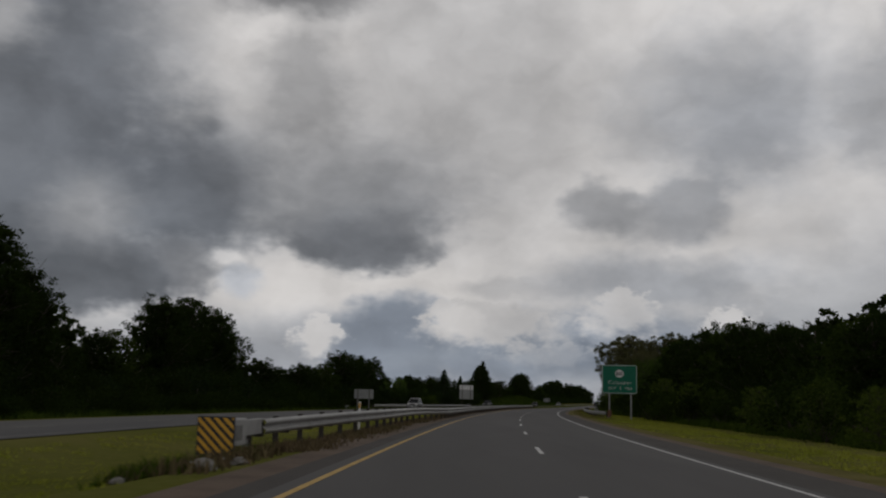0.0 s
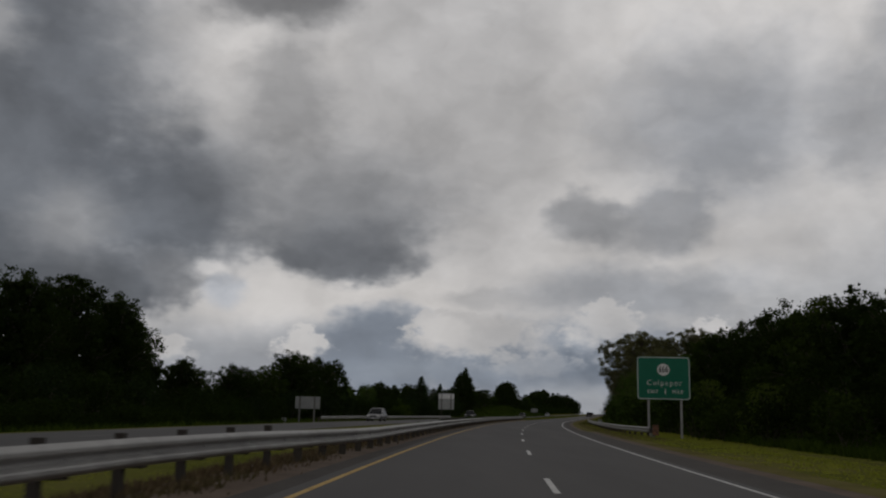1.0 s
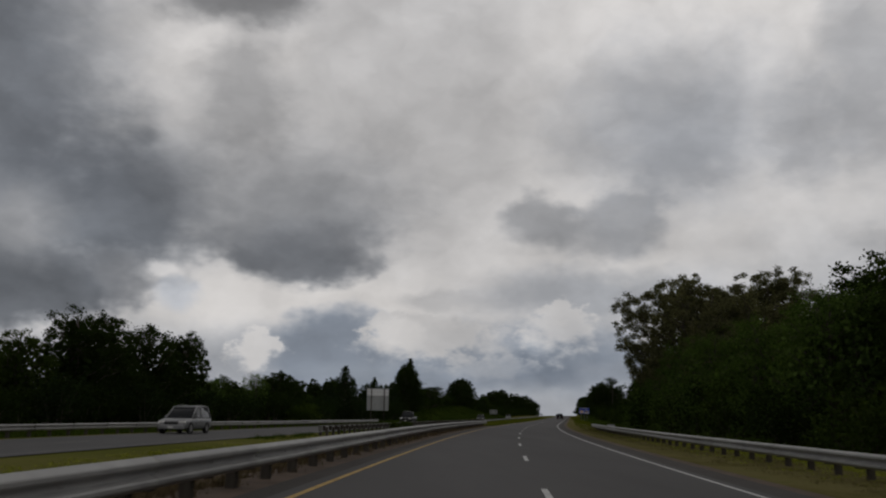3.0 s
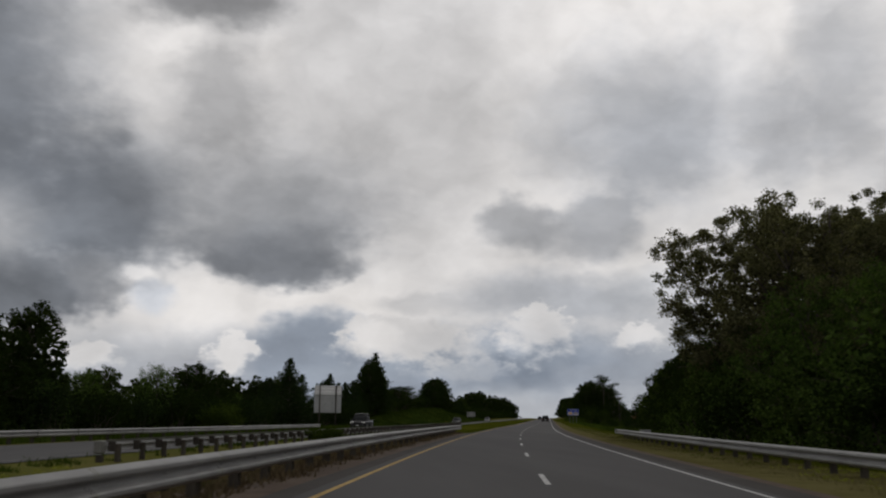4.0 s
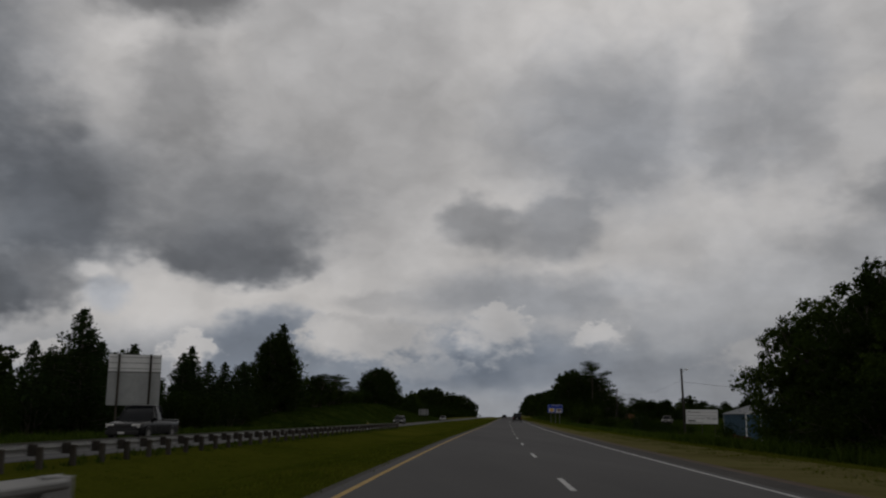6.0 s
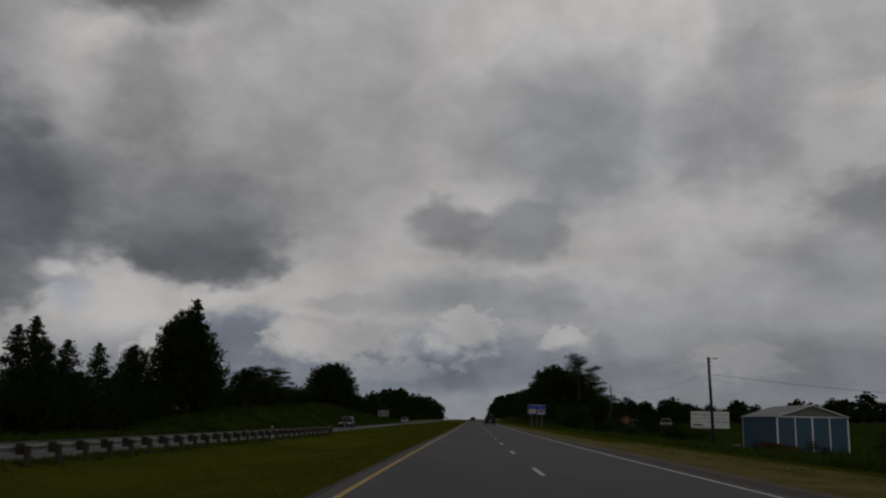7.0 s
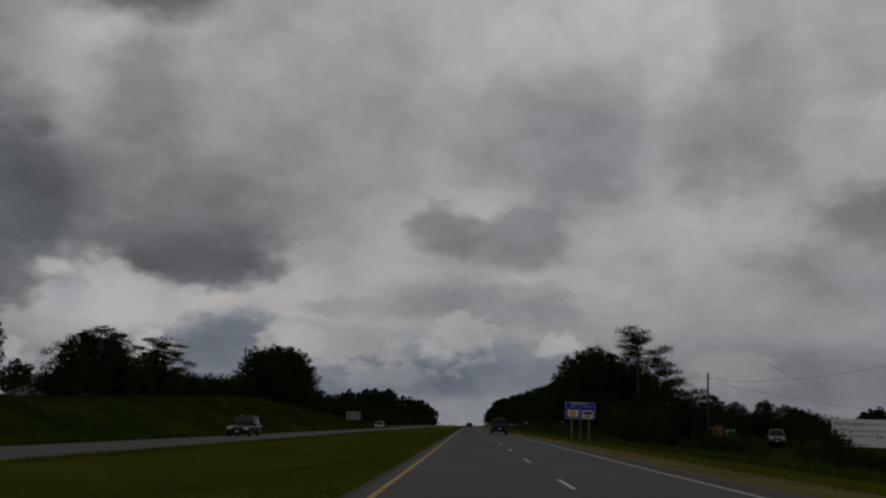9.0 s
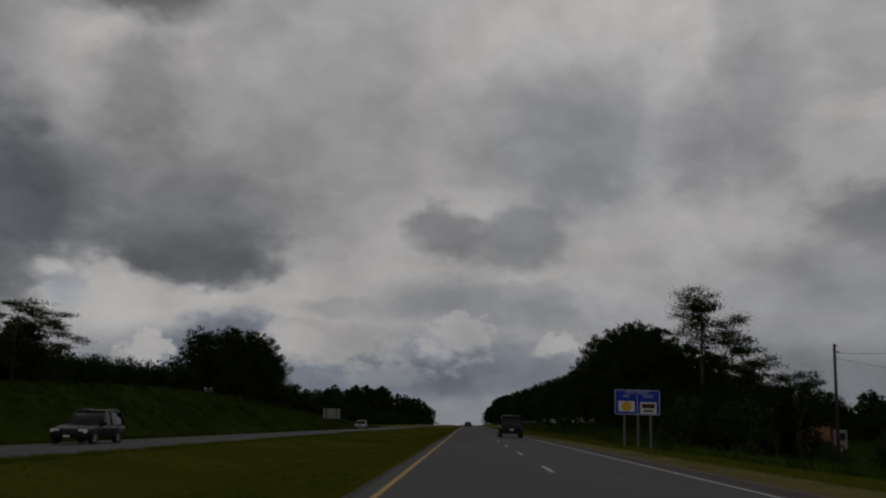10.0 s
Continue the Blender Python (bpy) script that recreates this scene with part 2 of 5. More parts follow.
M_GRASS2 = material("dark_mown_grass", [(0.025, 0.039, 0.004), (0.047, 0.058, 0.006), (0.066, 0.073, 0.009), (0.082, 0.086, 0.011), (0.107, 0.099, 0.021)], 0.07, 0.9, bump=.8, fine=5, detail=8, spec=0.0)
M_BLADE2 = material("dark_grass_blades", [(0.051, 0.070, 0.007), (0.082, 0.098, 0.012), (0.117, 0.121, 0.020)], 0.4, 0.8, island=.35, spec=0.0, through_light=0.3)
M_BLADE = material("grass_blades", [(0.154, 0.180, 0.030), (0.226, 0.244, 0.040), (0.305, 0.295, 0.072)], 0.4, 0.8, island=.35, spec=0.0, through_light=0.3)
M_BANK = material("rough_green_grass", [(0.0101, 0.0213, 0.0032), (0.0188, 0.0326, 0.005), (0.0289, 0.0427, 0.0068), (0.0414, 0.0515, 0.0094)], 0.16, 0.9, bump=.8, fine=6, detail=8, spec=0.0)
M_DRY = material("dry_weeds", [(0.088, 0.0624, 0.036), (0.12, 0.092, 0.0544), (0.068, 0.068, 0.024)], 0.5, 0.85, island=.35, spec=0.0)
M_WEED = material("rank_weeds", [(0.0267, 0.0475, 0.0089), (0.0446, 0.0683, 0.0119), (0.0683, 0.0891, 0.0178)], 0.4, 0.8, island=.35, spec=0.0, through_light=0.3)
M_LEAF = material("oak_leaves", [(0.0112, 0.0205, 0.0062), (0.0185, 0.0298, 0.0082), (0.0287, 0.041, 0.0112)], 0.25, 0.7, island=.3, spec=0.0, through_light=0.35)
M_GREENLEAF = material("bright_leaves", [(0.040, 0.067, 0.018), (0.063, 0.101, 0.026), (0.090, 0.133, 0.036)], 0.3, 0.75, island=.55, spec=0.0, through_light=0.35)
M_YOUNG = material("young_tree_leaves", [(.050, .074, .016), (.076, .106, .022), (.105, .140, .032)], 0.3, 0.75, island=.5, spec=0.0, through_light=0.35)
# Wide leaf-to-leaf brightness range paints glints into the tall crowns
M_BIGLEAF = material("tall_tree_leaves", [(0.057, 0.061, 0.034), (0.092, 0.092, 0.053), (0.138, 0.131, 0.076)], 0.3, 0.75, island=.65, spec=0.0, through_light=0.4)
M_LEAF2 = material("light_leaves", [(0.0205, 0.0348, 0.0092), (0.0328, 0.0502, 0.0113), (0.0491, 0.0676, 0.0154)], 0.3, 0.7, island=.3, spec=0.0, through_light=0.35)
M_CEDAR = material("cedar_needles", [(0.0109, 0.0206, 0.0087), (0.0185, 0.0305, 0.0109), (0.0283, 0.0414, 0.0142)], 0.4, 0.75, island=.35, spec=0.0, through_light=0.2)
M_BARK = material("bark", [(.035, .028, .022), (.06, .05, .04), (.09, .075, .06)], 3.0, 0.95, bump=.8, fine=18, stretch=(1, 1, .25))
M_STEEL = material("galvanised_steel", [(0.2125, 0.2125, 0.2082), (0.2805, 0.2805, 0.2762), (0.34, 0.34, 0.3357)], 1.6, 0.55, metal=.4, bump=.06, fine=35, per_object=.12, spec=.5)
M_STEELD = material("dull_steel", [(0.1125, 0.1125, 0.1087), (0.165, 0.165, 0.1575), (0.2175, 0.2137, 0.21)], 2.5, 0.6, metal=.4, fine=35, per_object=.12)
M_TIMBER = material("weathered_timber", [(0.0256, 0.0218, 0.0177), (0.0442, 0.0381, 0.0307), (0.0698, 0.0614, 0.0503)], 3.0, 0.92, bump=.6, fine=30, stretch=(1, 1, .2), per_object=.25)
M_POLE = material("creosote_pole", [(.022, .019, .016), (.036, .031, .027), (.055, .048, .042)], 2.0, 0.9, bump=.6, fine=24, stretch=(1, 1, .15))
M_GREEN = material("green_sign_sheeting", [(.004, .105, .062), (.006, .125, .075)], 0.8, 0.45, fine=20, spec=.2)
M_BLUE = material("blue_sign_sheeting", [(.012, .035, .27), (.018, .05, .34)], 0.8, 0.45, fine=20, spec=.12)
M_LEGEND = material("white_legend", [(0.5148, 0.5226, 0.5148), (0.6084, 0.6084, 0.6006)], 2.0, 0.45, fine=20, spec=.4)
M_BLACKP = material("black_paint", [(.012, .012, .012), (.022, .022, .022)], 3.0, 0.5)
M_ALU = material("sign_back_aluminium", [(.24, .25, .25), (.31, .32, .32), (.38, .38, .38)], 1.2, 0.5, metal=.5, fine=16)
M_AMBER = material("amber_sheeting", [(0.496, 0.264, 0.024), (0.592, 0.336, 0.04)], 4.0, 0.5)
M_SHED = material("blue_steel_cladding", [(0.0317, 0.0704, 0.1091), (0.0422, 0.088, 0.1338), (0.0528, 0.1021, 0.1478)], 0.7, 0.55, fine=18, metal=.1)
M_ROOF = material("grey_steel_roof", [(0.169, 0.182, 0.195), (0.2145, 0.2275, 0.2405), (0.26, 0.2665, 0.273)], 0.6, 0.5, metal=.2, fine=14)
M_TRIM = material("white_trim", [(.62, .63, .64), (.76, .76, .76)], 2.0, 0.6)
M_RUST = material("rusty_paint", [(0.045, 0.0108, 0.0084), (0.072, 0.018, 0.012), (0.042, 0.0168, 0.012)], 2.0, 0.8)
M_ORANGE = material("faded_orange_paint", [(.20, .085, .040), (.29, .13, .065)], 2.0, 0.6)
M_CONC = material("concrete", [(0.12, 0.114, 0.105), (0.18, 0.174, 0.162), (0.228, 0.219, 0.204)], 2.0, 0.9, bump=.4, fine=30)
M_RUBBER = material("rubber", [(.012, .012, .012), (.025, .025, .025)], 6.0, 0.85)
M_WIRE = material("wire", [(.02, .02, .02), (.03, .03, .03)], 3.0, 0.6)
M_GLASS = material("tinted_glass", [(.010, .012, .014), (.016, .018, .02)], 0.5, 0.08, spec=.3)
M_LAMPG = material("lamp_glass", [(.6, .6, .58), (.75, .75, .73)], 3.0, 0.2, spec=.6)
M_TAIL = material("tail_lamp_red", [(0.099, 0.0054, 0.0054), (0.144, 0.009, 0.0072)], 3.0, 0.25, spec=.5)
M_PSILVER = material("silver_car_paint", [(0.198, 0.2035, 0.209), (0.231, 0.2365, 0.242)], 0.8, 0.34, metal=.3, spec=.4)
M_PDARK = material("dark_car_paint", [(0.0081, 0.009, 0.0117), (0.0135, 0.0144, 0.0171)], 0.8, 0.26, metal=0.0, spec=.12)
M_PGREY = material("charcoal_car_paint", [(0.0105, 0.0111, 0.012), (0.0165, 0.0171, 0.018)], 0.8, 0.24, metal=0.0, spec=.15)
M_PWHITE = material("old_white_car_paint", [(0.144, 0.138, 0.132), (0.216, 0.21, 0.201)], 1.2, 0.6)
M_SILL = material("chrome", [(.5, .5, .5), (.6, .6, .6)], 2.0, 0.2, metal=.9)


# ------------------------------------------------------------------ building helpers
def mesh_of(name, verts, faces, mat, smooth=False):
    me = bpy.data.meshes.new(name)
    me.from_pydata([tuple(v) for v in verts], [], [tuple(f) for f in faces])
    me.materials.append(mat)
    if smooth:
        me.polygons.foreach_set("use_smooth", [True] * len(me.polygons))
    me.update()
    return me


def part(name, data, parent=None, label="", m=None):
    ob = new(name, data)
    if m is not None:
        ob.matrix_basis = m
    if parent is not None:
        ob.parent = parent
    if label:
        ob["label"] = label
    return ob


def finish(bm, name, mat, smooth=False, bevel=0.0):
    if bevel:
        bmesh.ops.bevel(bm, geom=list(bm.edges), offset=bevel, segments=2, affect="EDGES", clamp_overlap=True, profile=0.5)
    me = bpy.data.meshes.new(name)
    bmesh.ops.recalc_face_normals(bm, faces=bm.faces)
    bm.to_mesh(me)
    bm.free()
    me.materials.append(mat)
    if smooth:
        me.polygons.foreach_set("use_smooth", [True] * len(me.polygons))
    return me


def box(name, mat, x0, x1, y0, y1, z0, z1, bevel=0.0):
    bm = bmesh.new()
    bmesh.ops.create_cube(bm, size=1.0)
    for v in bm.verts:
        v.co = ((x0 + x1) / 2 + v.co.x * (x1 - x0), (y0 + y1) / 2 + v.co.y * (y1 - y0), (z0 + z1) / 2 + v.co.z * (z1 - z0))
    return finish(bm, name, mat, bevel=bevel)


def tube(points, radii, sides=8):
    """Vertices and faces of a tapered tube along points."""
    verts, faces = [], []
    pts = [Vector(p) for p in points]
    for i, p in enumerate(pts):
        d = (pts[min(i + 1, len(pts) - 1)] - pts[max(i - 1, 0)]).normalized()
        a = d.orthogonal().normalized()
        b = d.cross(a)
        for k in range(sides):
            w = 2 * math.pi * k / sides
            verts.append(p + radii[i] * (math.cos(w) * a + math.sin(w) * b))
    for i in range(len(pts) - 1):
        for k in range(sides):
            a, b = i * sides + k, i * sides + (k + 1) % sides
            faces.append((a, b, b + sides, a + sides))
    faces.append(tuple(range(sides))[::-1])
    faces.append(tuple(range((len(pts) - 1) * sides, len(pts) * sides)))
    return verts, faces


def join(*shapes):
    verts, faces = [], []
    for v, f in shapes:
        o = len(verts)
        verts += list(v)
        faces += [tuple(i + o for i in q) for q in f]
    return verts, faces


def slab_shape(x0, x1, y0, y1, z0, z1):
    v = [(x, y, z) for z in (z0, z1) for y in (y0, y1) for x in (x0, x1)]
    return v, [(0, 2, 3, 1), (4, 5, 7, 6), (0, 1, 5, 4), (2, 6, 7, 3), (0, 4, 6, 2), (1, 3, 7, 5)]


# ------------------------------------------------------------------ alignment: station s along the yellow line, lat to its right
S_GRID = np.arange(-400.0, 4200.0, 1.0)
_u = np.clip((S_GRID + 113.35) / 393.03, 0, 1)
_slope = 0.0022 + 0.2045 * _u * _u * (3 - 2 * _u)
_x = np.concatenate([[0], np.cumsum((_slope[1:] + _slope[:-1]) / 2)])
X_GRID = _x - np.interp(0, S_GRID, _x) - 2.164


def smooth01(v):
    v = np.clip(v, 0, 1)
    return v * v * (3 - 2 * v)


def road_z(s):
    u = np.clip(s, -100, 310) / 100
    z = -1.0560 - 0.1158 * u - 0.1049 * u * u + 0.0273 * u ** 3
    return z + np.where(s > 310, np.minimum(s - 310, 700) * 0.0018 - np.maximum(s - 1010, 0) * 0.004, 0)


def fall(s):
    return 0.019 - 0.0135 * np.clip(s / 310, 0, 1)


OPP_NEAR, OPP_FAR, OPP_DZ = -11.3, -19.2, -0.30


def rise(s, lat):
    """Ground height over the road's reference height."""
    s, lat = np.asarray(s, float), np.asarray(lat, float)
    lane = -fall(s) * np.clip(lat, -1.4, 10.6)
    h = lane + np.where(lat < -1.4, -0.62 * smooth01((-1.4 - lat) / 4.2), 0)
    h = h + np.where(lat < -6.5, (OPP_DZ + 0.60) * smooth01((-6.5 - lat) / 3.6), 0)
    tilt = 0.034 * smooth01((s - 250) / 60) * np.clip(-11.3 - lat, 0, 9.1)
    h = np.where((lat < -10.1) & (lat > -20.4), OPP_DZ - tilt, h)
    h = np.where(lat <= -20.4, OPP_DZ - tilt * (1 - smooth01((-20.4 - lat) / 5.0)) - 0.35 * smooth01((-20.4 - lat) / 3.0), h)
    # grassed bank beyond the far carriageway
    crest = np.interp(s, (300, 315, 330, 360, 380, 400, 425, 455, 490, 560, 620), (0, .9, 2.2, 3.0, 3.8, 4.4, 4.6, 3.9, 3.1, 1.5, 0))
    h = h + crest * smooth01((-21.5 - lat) / 10.0)
    h = h - 3.6 * smooth01((s - 335) / 20) * (1 - smooth01((s - 440) / 30)) * smooth01((-42.5 - lat) / 6.0)
    # verge falls away to a low field on the right, with a low bank further on
    drop = 0.45 * smooth01((lat - 10.6) / 8) + smooth01((s - 200) / 60) * (1 - smooth01((s - 372) / 30)) * 2.0 * smooth01((lat - 13) / 26)
    h = h - np.where(lat > 10.6, drop, 0)
    h = h + smooth01((s - 372) / 30) * 1.9 * smooth01((lat - 10.8) / 7.0)
    return h


def P(s, lat, up=0.0):
    s, lat = np.asarray(s, float), np.asarray(lat, float)
    sl = np.interp(s, S_GRID, _slope)
    n = np.sqrt(1 + sl * sl)
    return np.stack(np.broadcast_arrays(np.interp(s, S_GRID, X_GRID) + lat / n, s - lat * sl / n, road_z(s) + rise(s, lat) + up), -1)


def heading(s):
    return -math.degrees(math.atan(float(np.interp(s, S_GRID, _slope))))


def on_ground(s, lat, turn=0.0, up=0.0, scale=1.0):
    x, y, z = (float(v) for v in P(s, lat, up))
    sc = scale if isinstance(scale, (tuple, list)) else (scale,) * 3
    return pose(x, y, z, 0, 0, heading(s) + turn) @ Matrix.Diagonal((*sc, 1.0))


def sheet(name, stations, lats, up, mat, bumps=None):
    ss, ll = np.meshgrid(stations, lats, indexing="ij")
    pts = P(ss, ll, up)
    if bumps is not None:
        pts[..., 2] += bumps(ss, ll)
    n, k = len(stations), len(lats)
    idx = np.arange(n * k).reshape(n, k)
    faces = np.stack([idx[:-1, :-1], idx[:-1, 1:], idx[1:, 1:], idx[1:, :-1]], -1).reshape(-1, 4)
    return mesh_of(name, pts.reshape(-1, 3), faces.tolist(), mat, True)


NEAR_S = np.concatenate([np.arange(-120, 640, 4.0), np.arange(640, 1300, 30.0), np.arange(1300, 4001, 300.0)])


def lumps(s, lat):
    a = np.sin(s * .23 + lat * .9) * np.sin(s * .11 - lat * .37) * .04 + np.sin(s * .053 + 2) * np.sin(lat * .21) * .06
    off = smooth01((lat - 11) / 5) + smooth01((-lat - 22) / 6) + .5 * smooth01((-lat - 2.5) / 2) * (1 - smooth01((-lat - 8) / 2))
    return a * off * np.where(s < 640, 1, 0)


# ------------------------------------------------------------------ ground, carriageways, markings
LATS = np.array([-2200, -1400, -800, -450, -260, -160, -100, -70, -52, -44, -38, -34, -31, -28.5, -26, -24, -22, -20.4, -19.2, -15, -11.3, -10.1, -9, -8, -7, -6, -5, -4, -3.2,
                 -2.4, -1.4, -.9, 0, 3.35, 6.7, 8.6, 10.6, 12, 13.5, 15, 17, 19, 22, 26, 31, 37, 45, 55, 70, 95, 130, 190, 300, 520, 900, 1500, 2400.])
ground = tagged(part("ground", sheet("ground", NEAR_S, LATS, -0.03, M_GRASS, lumps)), "mown green and straw coloured grass verge and field", "ground", kind="structure")
part("rough_grass", sheet("rough_grass", np.arange(284, 580, 4.0), LATS[(LATS <= -20.4) & (LATS >= -260)], -.012, M_BANK, lumps), ground, "rough green grass on the bank")
part("rough_grass", sheet("rough_grass", np.arange(-120, 285, 4.0), LATS[(LATS <= -22) & (LATS >= -260)], -.012, M_BANK, lumps), ground, "rough green grass")
part("rough_grass", sheet("rough_grass", np.arange(-120, 141, 4.0), LATS[(LATS >= 19) & (LATS <= 55)], -.012, M_BANK, lumps), ground, "rough green grass under the trees")
part("rough_grass", sheet("rough_grass", np.arange(140, 620, 4.0), LATS[(LATS >= 13.5) & (LATS <= 55)], -.012, M_BANK, lumps), ground, "rough green grass below the verge")
part("damp_grass", sheet("damp_grass", np.arange(200, 640, 4.0), LATS[(LATS <= -1.4) & (LATS >= -11.3)], -.018, M_GRASS2, lumps), ground, "dark olive mown grass in the median")
part("rough_grass", sheet("rough_grass", np.arange(-120, 640, 4.0), LATS[(LATS >= 55) & (LATS <= 190)], -.012, M_BANK, lumps), ground, "dark green field grass")
part("damp_grass", sheet("damp_grass", np.arange(152, 640, 4.0), LATS[(LATS >= 8.6) & (LATS <= 13.5)], -.018, M_GRASS2, lumps), ground, "dark olive mown grass on the verge")
road = tagged(part("road", sheet("road", NEAR_S[NEAR_S < 2500], np.array([-.28, 0, 1.7, 3.35, 5.0, 6.70, 6.98]), 0.0, M_ASPHALT)), "dark grey worn asphalt carriageway with two lanes", "road", kind="structure")
part("shoulder", sheet("shoulder", NEAR_S[NEAR_S < 200], np.array([-.68, -.28]), 0.0, M_SHOULDER), road, "narrow brownish paved shoulder")
part("shoulder", sheet("shoulder", NEAR_S[(NEAR_S >= 196) & (NEAR_S < 2500)], np.array([-.42, -.28]), 0.0, M_SHOULDER), road, "narrow paved shoulder against the grass")
part("shoulder", sheet("shoulder", NEAR_S[NEAR_S < 101], np.array([6.98, 8.1]), 0.0, M_SHOULDER), road, "narrow brownish paved shoulder")
part("shoulder", sheet("shoulder", NEAR_S[(NEAR_S >= 100) & (NEAR_S < 2500)], np.array([6.98, 7.6]), 0.0, M_SHOULDER), road, "narrow brownish paved shoulder")
part("gravel_edge", sheet("gravel_edge", NEAR_S[NEAR_S < 101], np.array([8.1, 8.4, 8.7]), -.012, M_DIRT), road, "brown gravel and dirt edge")
part("gravel_edge", sheet("gravel_edge", NEAR_S[(NEAR_S >= 100) & (NEAR_S < 1300)], np.array([7.6, 7.8, 8.0]), -.012, M_DIRT), road, "brown gravel and dirt edge")
part("straw_grass", sheet("straw_grass", np.arange(-120, 101, 4.0), np.array([8.7, 9.2, 9.6]), -.010, M_STRAW), ground, "thin straw coloured grass beside the pavement")
part("straw_grass", sheet("straw_grass", np.arange(100, 273, 4.0), np.array([8.0, 8.7, 9.4, 10.2, 11.0, 11.6]), -.010, M_STRAW), ground, "dry straw coloured mown grass along the guardrail")
part("straw_grass", sheet("straw_grass", np.arange(272, 421, 4.0), np.array([8.0, 8.7, 9.3, 9.9]), -.010, M_STRAW), ground, "thin straw coloured grass beside the pavement")
part("gravel_edge", sheet("gravel_edge", NEAR_S[NEAR_S < 21], np.array([-1.35, -1.0, -.68]), -.012, M_DIRT), road, "brown gravel and dirt edge")
part("gravel_edge", sheet("gravel_edge", NEAR_S[(NEAR_S >= 20) & (NEAR_S < 198)], np.array([-3.2, -2.4, -1.4, -.68]), -.012, M_DIRT), road, "brown gravel and dirt edge under the guardrail")
part("rough_grass", sheet("rough_grass", np.arange(196, 620, 4.0), np.array([-1.5, -1.1, -.42]), -.008, M_GRASS2), ground, "unmown green grass against the pavement")
opposite = tagged(part("road", sheet("road", NEAR_S[NEAR_S < 2500], np.array([OPP_FAR, -15.3, OPP_NEAR]), 0.0, M_OPPOSITE)), "pale grey asphalt carriageway beyond the grass median", "road", kind="structure")
part("edge_line", sheet("edge_line", NEAR_S[NEAR_S < 1300], np.array([-.05, .05]), 0.005, M_YELLOW), road, "yellow painted edge line")
part("edge_line", sheet("edge_line", NEAR_S[NEAR_S < 1300], np.array([6.652, 6.748]), 0.005, M_WHITE), road, "white painted edge line")
part("edge_line", sheet("edge_line", NEAR_S[NEAR_S < 1300], np.array([-12.0, -11.9]), 0.005, M_FADED), opposite, "worn yellowish edge line")
part("edge_line", sheet("edge_line", NEAR_S[NEAR_S < 1300], np.array([-18.75, -18.65]), 0.005, M_FADED), opposite, "white painted edge line")
ARC = np.concatenate([[0], np.cumsum(np.sqrt(1 + ((_slope[1:] + _slope[:-1]) / 2) ** 2))])
ARC -= np.interp(0, S_GRID, ARC)
for k in range(-3, 56):
    mid = (k + 0.82) * 12.192
    for owner, lat in ((road, 3.35), (opposite, -15.3)):
        a, b = np.interp((mid - 1.52, mid + 1.52), ARC, S_GRID)
        part("lane_dash", sheet("lane_dash", np.array([a, (a + b) / 2, b]), np.array([lat - .052, lat + .052]), 0.005, M_WHITE if owner is road else M_FADED), owner)


# ------------------------------------------------------------------ guardrails
def beam_mesh(length):
    """One W-shaped rail panel along +y, its waves to +x, its top at z = 0."""
    prof = [(.004, 0), (.014, -.004), (.055, -.026), (.080, -.044), (.086, -.058), (.086, -.088), (.078, -.102), (.022, -.132), (.008, -.146), (.006, -.160),
            (.008, -.174), (.022, -.188), (.078, -.218), (.086, -.232), (.086, -.262), (.080, -.276), (.055, -.294), (.014, -.316), (.004, -.320)]
    back = [(a - .006, b) for a, b in prof][::-1]
    ring = prof + back
    n = len(ring)
    verts = [(a, yy, b) for yy in (0.0, length) for a, b in ring]
    faces = [(i, (i + 1) % n, (i + 1) % n + n, i + n) for i in range(n)]
    bolts = [slab_shape(.008, .03, yy - .014, yy + .014, -.169, -.141) for yy in (.12, length * .5)]
    v, f = join((verts, faces), *bolts)
    return mesh_of("rail_panel", v, f, M_STEEL)


def post_mesh(height):
    bm = bmesh.new()
    bmesh.ops.create_cube(bm, size=1.0)
    for v in bm.verts:
        v.co = (v.co.x * .15, v.co.y * .15, -.35 + (v.co.z + .5) * (height + .35))
    return finish(bm, "post", M_TIMBER, bevel=.012)


BEAM = beam_mesh(3.818)
POST = post_mesh(0.50)
TALL_POST = box("post", M_POLE, -.06, .06, -.05, .05, -.35, .73, bevel=.008)
BLOCK = box("block", M_POLE, -.1, .1, -.075, .075, -.19, .11, bevel=.01)


